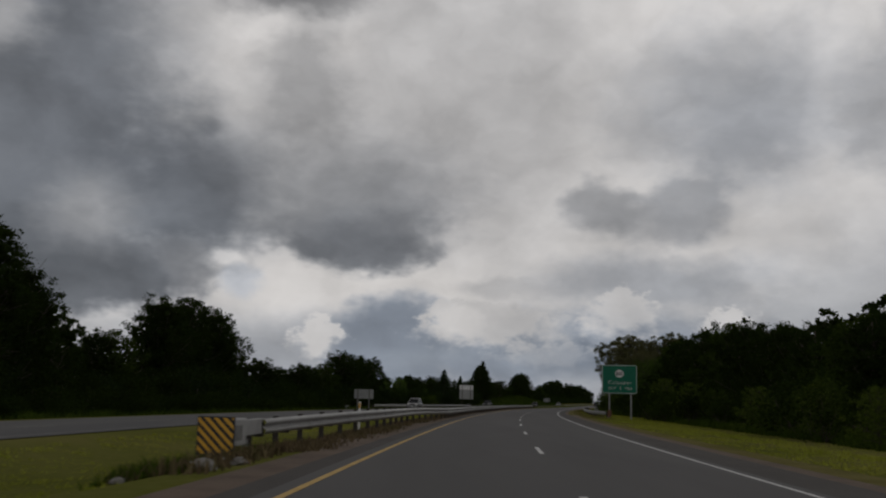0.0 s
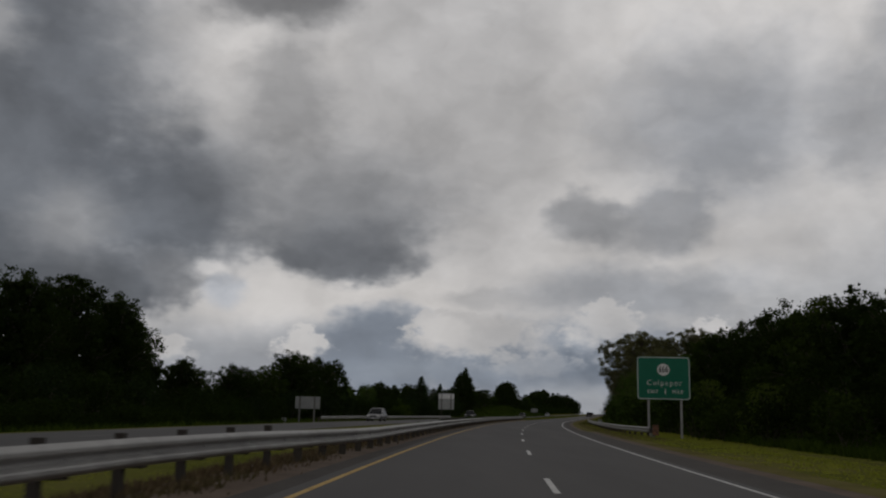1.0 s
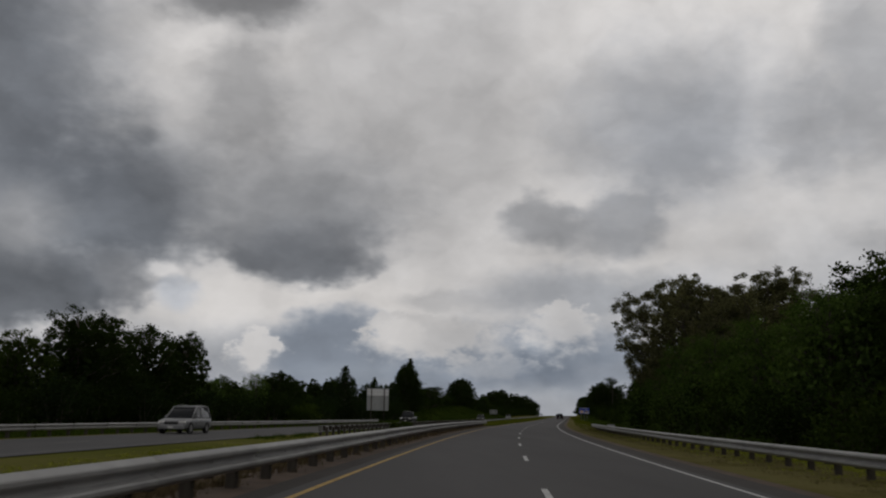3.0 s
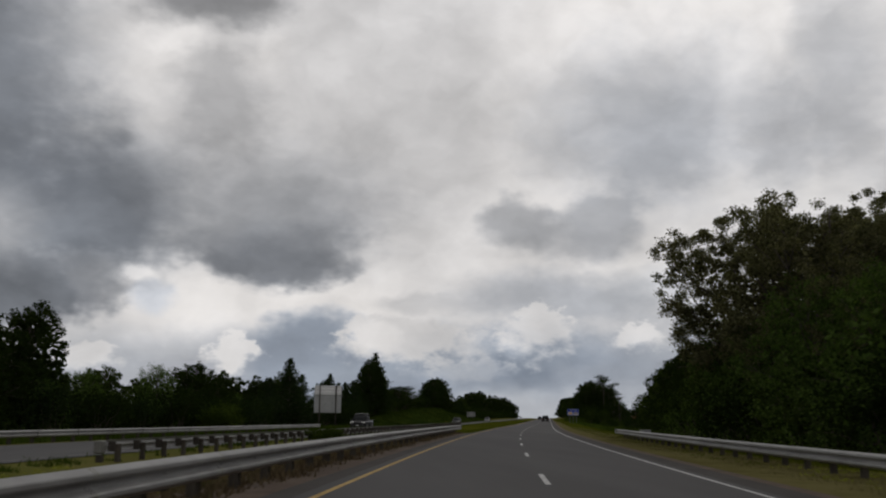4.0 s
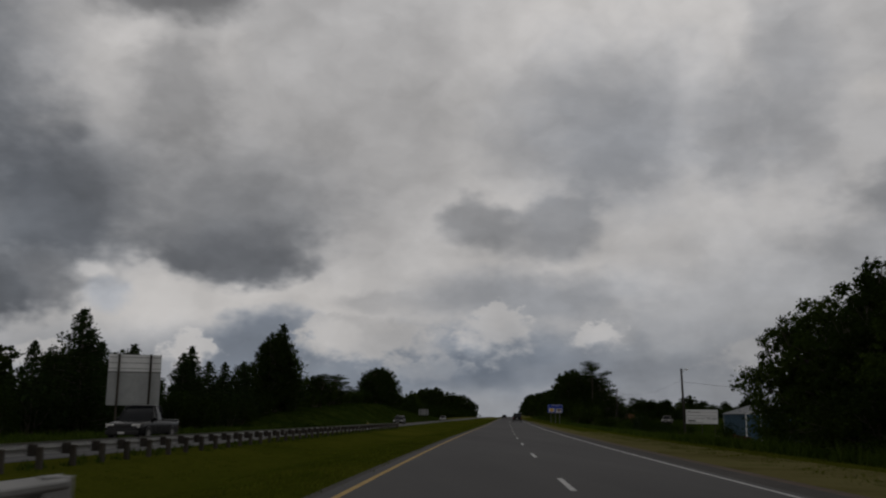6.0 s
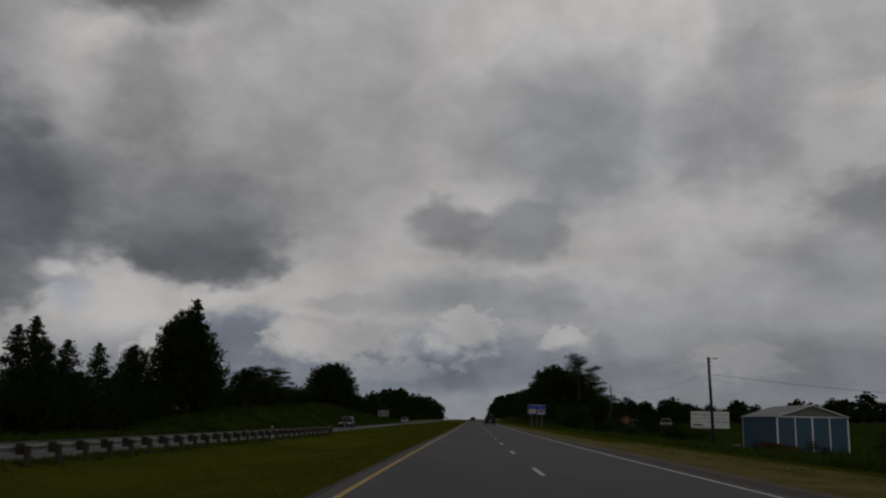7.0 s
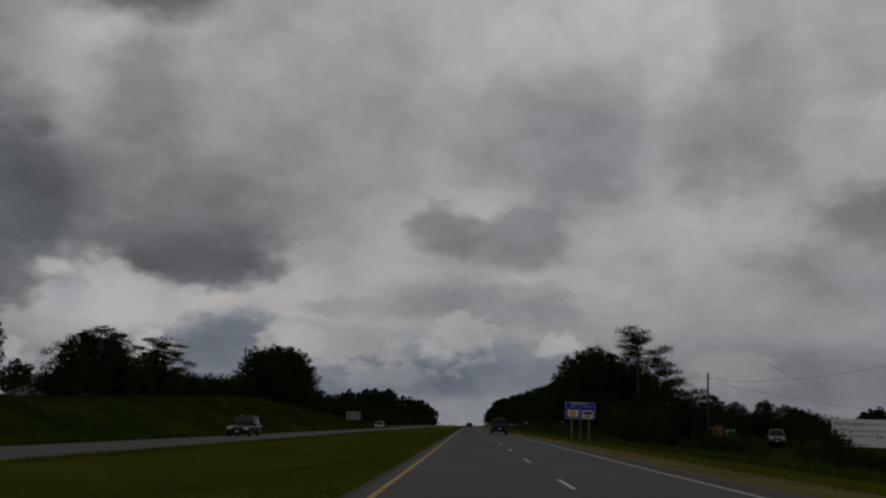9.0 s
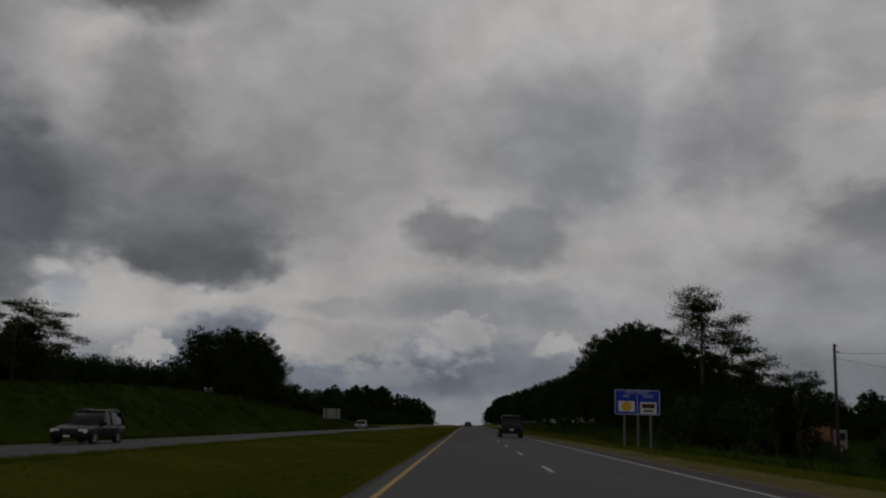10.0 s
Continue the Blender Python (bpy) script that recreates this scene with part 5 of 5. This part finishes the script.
# copse with locusts past the services sign
for s, lat, h in ((400, 19.5, 10.4), (409, 19, 11.8), (418, 18.8, 12.2), (425, 18.2, 11), (434, 17.5, 8.9), (443, 17, 8.4), (455, 16.8, 8.2), (466, 16.6, 8.4), (480, 16.5, 8.6), (497, 16.5, 8.8), (513, 16.5, 9), (530, 16.5, 9.2),
                  (545, 16, 9.4), (560, 16, 9.6), (414, 23, 11), (403, 24, 9)):
    oaks.plant(s, lat, h)
tall_locust = Nursery([locust_tree(29, pads=7, spread=.27, leaves=9000, bare=.7, leaf=.125)], [10.0], "tall slim locust tree", "tree", "locust trees")
tall_locust.plant(391.5, 22, 12.5, "tall slim locust tree with open layered crown")
oaks.plant(396, 17.0, 10.0, wide=.7)
for s, lat, h in ((396, 24, 7.6), (389, 25.5, 6.6), (383, 27, 5.8)):
    oaks.plant(s, lat, h)
for s, lat, h in ((372, 24.6, 2.4), (382, 22.5, 4.2), (386, 24.5, 4.6), (388, 22.5, 4.8), (394, 22, 5.0), (398, 21, 5.2)):
    dark_shrubs.plant(s, lat, h, "dark bush in the copse", 1.2, .4)
for s, lat, h in ((390, 24.3, 9.4), (384, 24.6, 7.4), (378, 25.5, 6.6), (379, 24.0, 5.4)):
    locusts.plant(s, lat, h, wide=1.1)
for s, lat, h in ((396, 32.5, 5.0), (399, 36.0, 4.6), (398, 39.5, 4.9), (401, 43.0, 4.3), (404, 47.0, 3.8)):
    oaks.plant(s, lat, h, "dark scrubby tree behind the derelict lorry", 1.2, .5)
for s, lat, h in ((392.5, 34.0, 2.8), (394.5, 38.5, 2.6), (395.5, 42.0, 2.6), (399, 46.0, 2.4)):
    dark_shrubs.plant(s, lat, h, "dark scrubby bush behind the derelict lorry", 1.3, .4)
locusts.plant(390.5, 30.8, 5.2, wide=1.1)
for s, lat, h in ((380, 17.5, 3.6), (386, 17.5, 4.2), (393, 18, 4.6), (400, 17, 4.4), (377, 21, 4), (383, 21, 4.6), (408, 16.4, 3.4), (416, 16.2, 3.2), (426, 16, 3.4), (389, 22, 5)):
    shrubs.plant(s, lat, h)
for s, lat, h in ((580, 16, 10), (600, 16, 10.5), (625, 16, 11), (650, 16, 11), (680, 16, 12), (715, 17, 13), (755, 17, 13), (800, 18, 13), (850, 18, 13), (910, 19, 13), (980, 19, 13), (1060, 19, 13)):
    farwood.plant(s, lat, h)
tall_locust.plant(365, 26, 4.6, "young locust tree with a bare stem", 1.4)
thicket("scrub", "low dark scrub across the field", dark_shrubs.made,
        [(396 + float(rng.uniform(0, 14)), lat, float(rng.uniform(1.8, 2.6)), 1.5, .3) for lat in np.arange(33, 62, 1.6)])
# treeline behind the field
thicket("undergrowth", "dark undergrowth below the distant trees", dark_shrubs.made,
        [(s, lat - float(rng.uniform(0, 4)), float(rng.uniform(4.5, 6.5)), 2.6, .6) for lat in (-37.5, -42) for s in np.arange(585, 1180, 11.0)])
edge = []
for k in range(90):
    w = k / 89
    s = 640 - 330 * w + float(rng.normal(0, 9))
    lat = 60 + 165 * w + float(rng.normal(0, 8))
    farwood.plant(s, lat, float(rng.uniform(5.6, 8.0)) * (1 + .15 * w) * (1.25 if k % 11 == 4 else 1), wide=1.25)
    edge.append((s - 4, lat - 4, float(rng.uniform(3.4, 5.0)), 1.6, .4))
thicket("scrub", "dark scrub at the foot of the far treeline", dark_shrubs.made, edge)
for k in range(30):
    farwood.plant(330 - 18 * k + float(rng.normal(0, 5)), 230 + float(rng.normal(0, 12)), float(rng.uniform(9, 13)), wide=2.0)
for k in range(34):
    farwood.plant(640 - 16 * k, -95 - float(rng.uniform(0, 30)), float(rng.uniform(9, 13)))


# ------------------------------------------------------------------ vehicles
def loft(name, sections, mat, smooth=True):
    """A closed body through cross-sections: each (y, [(x, z) ...]) on one side, mirrored."""
    verts, faces = [], []
    rings = []
    for y, half in sections:
        ring = [(x, y, z) for x, z in half] + [(-x, y, z) for x, z in half[::-1]]
        rings.append(len(verts))
        verts += ring
    n = len(sections[0][1]) * 2
    for a, b in zip(rings, rings[1:]):
        for k in range(n):
            faces.append((a + k, a + (k + 1) % n, b + (k + 1) % n, b + k))
    faces.append(tuple(range(rings[0], rings[0] + n))[::-1])
    faces.append(tuple(range(rings[-1], rings[-1] + n)))
    bm = bmesh.new()
    vs = [bm.verts.new(v) for v in verts]
    for f in faces:
        bm.faces.new([vs[i] for i in f])
    me = finish(bm, name, mat, smooth)
    return me


def wheel(owner, x, y, r, mat_rim=None):
    w = part("wheel", mesh_of("wheel", *[(lambda v, f: ([(b, a, c) for a, b, c in v], f))(*disc(r * .62, -.1, .1, 20))][0], mat_rim or M_STEELD), owner, "alloy wheel", pose(x, y, r))
    ring = []
    prof = [(r * .6, -.1), (r * .93, -.115), (r, -.08), (r, .08), (r * .93, .115), (r * .6, .1)]
    n = 24
    verts = [(b, a * math.cos(2 * math.pi * k / n), a * math.sin(2 * math.pi * k / n)) for k in range(n) for a, b in prof]
    m = len(prof)
    faces = [(k * m + i, k * m + (i + 1) % m, ((k + 1) % n) * m + (i + 1) % m, ((k + 1) % n) * m + i) for k in range(n) for i in range(m)]
    part("tyre", mesh_of("tyre", verts, faces, M_RUBBER, True), w, "black tyre")
    spokes = [slab_shape(-.112, .112, -.03, .03, .04, r * .58)]
    for k in range(5):
        v, f = spokes[0]
        a = 2 * math.pi * k / 5
        vv = [(p[0], p[1] * math.cos(a) - p[2] * math.sin(a), p[1] * math.sin(a) + p[2] * math.cos(a)) for p in v]
        part("spoke", mesh_of("spoke", vv, f, M_STEEL), w)


def vehicle(name, label, category, m, kind, paint, length, width, height):
    """Front at +y. kind: suv, van or pickup."""
    ob = tagged(new(name), label, category, group="vehicles on the road")
    ob.matrix_basis = m
    L, W, H = length / 2, width / 2, height
    belt, sill, hood = H * .56, H * .17, H * (.56 if kind != "van" else .54)

    def low(w, top):
        return [(w * .86, sill), (w, sill + .1), (w, top - .14), (w * .96, top - .03), (w * .8, top)]
    nose = .42 if kind == "van" else .5
    secs = [(-L, low(W * .93, belt - .05)), (-L + .1, low(W * .98, belt)), (-L * .5, low(W, belt)), (0, low(W, belt)), (L * .42, low(W, belt)),
            (L * nose + .12, low(W, belt - .01)), (L * .75, low(W * .98, hood - .07)), (L * .88, low(W * .94, hood - .13)), (L * .95, low(W * .88, hood - .2)), (L * .99, low(W * .78, hood - .3)), (L + .03, low(W * .64, hood - .42))]
    part("body", loft("body", secs, paint), ob)
    # cabin: glass house with pillars and a painted roof
    rear = {"suv": -L + .12, "van": -L + .06, "pickup": -L * .16}[kind]
    front = L * (nose - .05)
    rf, rr = {"suv": (front - .95, rear + .28), "van": (front - 1.15, rear + .2), "pickup": (front - .8, rear + .1)}[kind]

    def house(w0, w1, z1):
        return [(w0, belt - .02), (w0 * .99, belt + .02), ((w0 + w1) / 2, (belt + z1) / 2), (w1, z1 - .03), (w1 * .9, z1)]
    g0, g1 = W * .93, W * .76
    cs = [(rear, house(g0 * .98, g0 * .97, belt + .03)), (rr, house(g0, g1, H - .05)), ((rf + rr) / 2, house(g0, g1, H - .03)), (rf, house(g0, g1, H - .05)), (front, house(g0 * .97, g0 * .95, belt + .03))]
    part("glasshouse", loft("glasshouse", cs, M_GLASS), ob, "dark tinted glass")

    def roof(w, z):
        return [(w, z - .05), (w * 1.0, z - .02), (w * .93, z + .01), (w * .6, z + .025), (w * .3, z + .03)]
    rs = [(rr - .1, roof(g1 * .97, H - .06)), (rr + .12, roof(g1 * 1.02, H - .03)), ((rf + rr) / 2, roof(g1 * 1.02, H - .01)), (rf - .1, roof(g1 * 1.02, H - .03)), (rf + .08, roof(g1 * .98, H - .06))]
    part("roof", loft("roof", rs, paint), ob)
    for sx in (-1, 1):
        for y0, y1 in ((front, rf), (rear, rr)):
            part("pillar", mesh_of("pillar", *tube([(sx * g0 * .98, y0, belt), (sx * g1 * 1.0, y1, H - .05)], [.055, .045], 6), paint, True), ob)
        for k in ((.5, .98) if kind != "pickup" else (.5,)):
            y = front + (rear - front) * k * .95
            if rr < y < rf:
                part("pillar", mesh_of("pillar", *tube([(sx * g0 * .995, y, belt), (sx * g1 * 1.01, y, H - .05)], [.05, .045], 6), paint, True), ob)
        part("mirror", box("mirror", paint, sx * (W + .02) - .1, sx * (W + .02) + .1, front - .42, front - .28, belt - .02, belt + .16, bevel=.03), ob)
        part("headlight", box("headlight", M_LAMPG, sx * W * .68 - .2, sx * W * .68 + .2, L * .93 - .08, L * .975, hood - .34, hood - .17, bevel=.03), ob, "clear headlight")
        part("tail_light", box("tail_light", M_TAIL, sx * W * .86 - .09, sx * W * .86 + .09, -L - .012, -L + .1, belt - .38, belt - .08, bevel=.02), ob, "red tail light")
        part("door_handle", box("door_handle", M_SILL, sx * (W + .012) - .012, sx * (W + .012) + .012, .1, .28, belt - .2, belt - .165, bevel=.004), ob)
        for k in (.28, -.1):
            part("door_gap", box("door_gap", M_BLACKP, sx * (W + .002) - .003, sx * (W + .002) + .003, L * k - .006, L * k + .006, sill + .12, belt - .1), ob)
        for y in (L * .62, -L * .6):
            part("wheel_arch", mesh_of("wheel_arch", *[(lambda v, f: ([(b, a, c) for a, b, c in v], f))(*shifted(disc(H * .235, sx * (W + .004) - .004, sx * (W + .004) + .004, 20), x=y, z=H * .2))][0], M_BLACKP), ob, "dark wheel arch")
            wheel(ob, sx * (W - .09), y, H * .2)
    part("grille", box("grille", M_BLACKP, -W * .45, W * .45, L * .97, L + .012, hood - .4, hood - .22, bevel=.01), ob, "black grille")
    part("bumper", box("bumper", M_BLACKP if kind == "pickup" else paint, -W * .86, W * .86, L - .1, L + .06, sill, sill + .24, bevel=.05), ob, "front bumper")
    part("bumper", box("bumper", M_SILL if kind == "pickup" else paint, -W * .9, W * .9, -L - .09, -L + .1, sill + .02, sill + .24, bevel=.05), ob, "rear bumper")
    part("plate", box("plate", M_LEGEND, -.16, .16, L + .06, L + .068, sill + .06, sill + .17), ob, "pale plate")
    part("plate", box("plate", M_LEGEND, -.16, .16, -L - .1, -L - .092, sill + .3, sill + .41), ob, "pale plate")
    if kind == "pickup":
        part("bed", box("bed", M_BLACKP, -W * .82, W * .82, -L + .12, rear - .06, belt - .01, belt + .012), ob, "dark open load bed")
        for sx in (-1, 1):
            part("bed_rail", box("bed_rail", paint, sx * W * .9 - .06, sx * W * .9 + .06, -L + .05, rear, belt - .02, belt + .06, bevel=.02), ob)
        part("tailgate", box("tailgate", paint, -W * .84, W * .84, -L - .02, -L + .06, sill + .3, belt + .06, bevel=.02), ob)
    else:
        for sx in (-1, 1):
            part("roof_rail", mesh_of("roof_rail", *tube([(sx * g1 * .86, rr + .2, H + .03), (sx * g1 * .86, (rr + rf) / 2, H + .06), (sx * g1 * .86, rf - .2, H + .03)], [.02, .02, .02], 6), M_STEELD, True), ob, "roof rail")
    return ob


def parked(s, lat, turn):
    return on_ground(s, lat, turn, 0.004)


vehicle("suv", "dark suv driving ahead in the outer lane", "car", parked(391, 5.1, 0), "suv", M_PGREY, 4.9, 1.95, 1.86)
vehicle("suv", "silver suv on the opposite carriageway", "car", parked(149.5, -17.4, 180), "suv", M_PSILVER, 4.6, 1.85, 1.68)
vehicle("pickup_truck", "charcoal pickup truck on the opposite carriageway", "car", parked(235, -16.6, 180), "pickup", M_PGREY, 5.6, 1.95, 1.85)
vehicle("minivan", "dark minivan on the opposite carriageway", "car", parked(355.5, -17.2, 180), "van", M_PDARK, 4.75, 1.9, 1.62)
vehicle("hatchback", "small dark car far ahead in the inner lane", "car", parked(560, 1.7, 0), "suv", M_PDARK, 4.4, 1.8, 1.5)
vehicle("hatchback", "pale car far along the opposite carriageway", "car", parked(470, -17.2, 180), "suv", M_PSILVER, 4.4, 1.8, 1.5)
vehicle("pickup_truck", "old white pickup truck parked in weeds", "car", parked(389.5, 38.0, 163), "pickup", M_PWHITE, 5.0, 1.9, 1.75)


def box_lorry():
    ob = tagged(new("box_lorry"), "derelict white and orange lorry among weeds", "lorry")
    ob.matrix_basis = on_ground(386.0, 29.6, -72, 0, (1.0, .78, .84))
    part("cab", box("cab", M_PWHITE, -1.05, 1.05, 1.2, 2.9, .5, 2.3, bevel=.12), ob, "dirty white cab")
    for x in (-.55, .55):
        part("window", box("window", M_GLASS, x - .38, x + .38, 2.88, 2.93, 1.35, 2.05, bevel=.03), ob, "dark window")
    for x in (-1.06, 1.06):
        part("window", box("window", M_GLASS, x - .02, x + .02, 1.6, 2.6, 1.35, 2.0, bevel=.01), ob, "dark window")
    part("load_box", box("load_box", M_ORANGE, -1.1, 1.1, -2.9, .7, 1.1, 2.9, bevel=.04), ob, "faded orange load box")
    part("red_panel", box("red_panel", M_RUST, -1.12, 1.12, .72, 1.1, .9, 3.0, bevel=.03), ob, "rusty red bulkhead")
    part("frame", box("frame", M_RUST, -.5, .5, -2.9, 2.8, .55, .8, bevel=.03), ob, "rusty chassis")
    for x in (-.95, .95):
        for y in (2.1, -1.9):
            wheel(ob, x, y, .45)


box_lorry()


def house(s, lat, turn, size):
    """Low pale house with a gabled roof, mostly hidden by trees."""
    ob = tagged(new("house"), "low white house with pale roof behind the trees", "house")
    ob.matrix_basis = on_ground(s, lat, turn)
    w, d, h = size
    part("wall", box("wall", M_TRIM, -w, w, -d, d, -.5, h, bevel=.02), ob, "white boarded wall")
    e = .45
    v = [(-w - e, -d - e, h - .2), (w + e, -d - e, h - .2), (w + e, d + e, h - .2), (-w - e, d + e, h - .2), (-w - e, 0, h + d * .45), (w + e, 0, h + d * .45)]
    part("roof", mesh_of("roof", v, [(0, 1, 5, 4), (2, 3, 4, 5), (1, 2, 5), (3, 0, 4), (0, 3, 2, 1)], M_ROOF), ob, "pale grey pitched roof")
    for x in (-w * .55, 0, w * .55):
        q = part("window", box("window", M_TRIM, x - .6, x + .6, -d - .06, -d - .004, h * .35, h * .8, bevel=.01), ob, "white window frame")
        part("pane", box("pane", M_GLASS, x - .5, x + .5, -d - .08, -d - .062, h * .4, h * .75), q)


house(390, -53, -60, (5.0, 3.6, 2.6))


def junk(s, lat, label, mat, n, seed, size):
    r = np.random.default_rng(seed)
    ob = tagged(new("scrap_pile"), label, "scrap pile")
    ob.matrix_basis = on_ground(s, lat, float(r.uniform(0, 90)))
    for _ in range(n):
        w = r.uniform(.3, 1.2, 3) * size
        me = box("piece", mat, -w[0], w[0], -w[1], w[1], 0, w[2], bevel=.03)
        part("piece", me, ob, m=pose(*(r.normal(size=2) * size), 0.0, *(r.normal(size=2) * 8), r.uniform(0, 180)))


def red_wagon(s, lat, turn):
    """Old red grain wagon tipped on its drawbar among weeds."""
    ob = tagged(new("grain_wagon"), "faded rusty red grain wagon tilted in tall weeds", "wagon")
    ob.matrix_basis = on_ground(s, lat, turn, .35, .66) @ pose(0, 0, 0, 7, 0, 0)
    part("floor", box("floor", M_RUST, -1.1, 1.1, -3.0, 3.0, .35, .5, bevel=.02), ob, "rusty red floor")
    for x in (-1.1, 1.1):
        part("side_panel", box("side_panel", M_RUST, x - .03, x + .03, -3.0, 3.0, .5, 1.5, bevel=.01), ob, "faded red side panel")
        for k in range(5):
            y = -2.7 + 1.35 * k
            part("stake", box("stake", M_RUST, x * 1.06 - .03, x * 1.06 + .03, y - .04, y + .04, .4, 1.55, bevel=.006), ob)
        for y in (-1.7, 1.7):
            wheel(ob, x * .85, y, .38)
    for y in (-3.0, 3.0):
        part("end_panel", box("end_panel", M_RUST, -1.06, 1.06, y - .03, y + .03, .5, 1.5, bevel=.01), ob, "faded red end panel")
    part("drawbar", mesh_of("drawbar", *tube([(0, -3.0, .4), (0, -4.6, .2)], [.05, .04], 8), M_RUST, True), ob)


red_wagon(321.5, 35.9, 40)
junk(352, 40, "pale scrap and boards in the field", M_PWHITE, 4, 5, .5)


# ------------------------------------------------------------------ grasses and weeds
def tufts(name, label, s_lo, s_hi, lat_lo, lat_hi, count, height, mat, seed, lean=.35, width=.035, group=18):
    r = np.random.default_rng(seed)
    n = count // group
    s = np.repeat(r.uniform(s_lo, s_hi, n), group) + r.normal(size=n * group) * .16
    lat = np.repeat(r.uniform(lat_lo, lat_hi, n), group) + r.normal(size=n * group) * .16
    hh = np.repeat(r.uniform(.55, 1.25, n), group) * r.uniform(.5, 1.15, n * group) * height
    root = P(s, lat, -.04)
    a = r.uniform(0, 2 * math.pi, len(s))
    side = np.stack([np.cos(a), np.sin(a), np.zeros_like(a)], 1) * width * (height / .4) ** .5
    tip = root + np.stack([r.normal(size=len(s)) * lean * hh, r.normal(size=len(s)) * lean * hh, hh], 1)
    v = np.stack([root - side, root + side, tip], 1).reshape(-1, 3)
    f = np.arange(len(v), dtype=np.int32)
    me = bpy.data.meshes.new(name)
    me.vertices.add(len(v))
    me.vertices.foreach_set("co", v.ravel())
    me.loops.add(len(v))
    me.loops.foreach_set("vertex_index", f)
    me.polygons.add(len(v) // 3)
    me.polygons.foreach_set("loop_start", np.arange(0, len(v), 3, dtype=np.int32))
    me.update(calc_edges=True)
    me.materials.append(mat)
    tagged(part(name, me), label, "grass", kind="stuff")


tufts("dry_weeds", "straw coloured dry weeds under the median guardrail", 18, 196, -3.3, -1.2, 42000, .17, M_DRY, 31)
for k, (s, lat, w) in enumerate(((13.6, -2.0, .22), (14.6, -1.75, .14), (15.3, -2.2, .12), (12.7, -2.9, .1))):
    ob = tagged(new("concrete_lump"), "broken pale concrete lump beside the guardrail end", "rubble", group="concrete rubble")
    ob.matrix_basis = on_ground(s, lat, 37 * k)
    bm = bmesh.new()
    bmesh.ops.create_icosphere(bm, subdivisions=2, radius=w)
    rr = np.random.default_rng(500 + k)
    for v in bm.verts:
        v.co = v.co * float(rr.uniform(.75, 1.15))
        v.co.z = max(v.co.z * .6, -.05)
    part("lump", finish(bm, "lump", M_CONC), ob)
tufts("dry_weeds", "brown dead weeds round the guardrail end", 13, 21, -3.2, -1.7, 1800, .24, M_DRY, 45)
tufts("weeds", "green weeds round the guardrail end", 13, 20, -3.6, -2.2, 1000, .26, M_WEED, 46)
tufts("grass", "green grass tufts in the median", -5, 200, -9.4, -2.8, 60000, .09, M_BLADE, 32)
tufts("weeds", "rank green weeds along the post side of the rail", 140, 300, -11.0, -9.6, 5000, .22, M_WEED, 33)
tufts("grass", "thin straw and green grass below the outer guardrail", 80, 196, 8.8, 11.4, 22000, .09, M_STRAW, 34)
tufts("grass", "green and straw grass tufts on the outer verge", 5, 152, 9.6, 18.5, 50000, .1, M_BLADE, 35)
tufts("grass", "olive grass tufts on the outer verge", 152, 420, 9.4, 14.0, 70000, .09, M_BLADE2, 44)
tufts("weeds", "tall rank weeds at the foot of the trees", 20, 150, 18.6, 22, 16000, .6, M_WEED, 36)
tufts("weeds", "tall rank weeds behind the outer guardrail", 140, 255, 14.0, 21, 26000, .7, M_WEED, 43)
tufts("weeds", "tall rank weeds in the low field", 250, 378, 13.5, 40, 80000, .5, M_WEED, 37, lean=.5)
tufts("weeds", "rank weeds beyond the opposite carriageway", 20, 300, -32, -21.5, 36000, .5, M_WEED, 38)
tufts("grass", "rough grass on the bank", 300, 520, -34, -21.5, 90000, .2, M_BANK, 39)
tufts("weeds", "rank weeds below the copse", 372, 520, 12.5, 18, 22000, .6, M_WEED, 40)
tufts("grass", "unmown green grass against the inner pavement edge", 196, 420, -1.5, -.5, 40000, .09, M_BLADE2, 41)
tufts("grass", "taller olive grass against the opposite carriageway", 240, 430, -11.25, -10.5, 26000, .16, M_BLADE2, 47)
tufts("grass", "mown olive grass in the wide median", 196, 420, -9.6, -1.6, 150000, .05, M_BLADE2, 42)
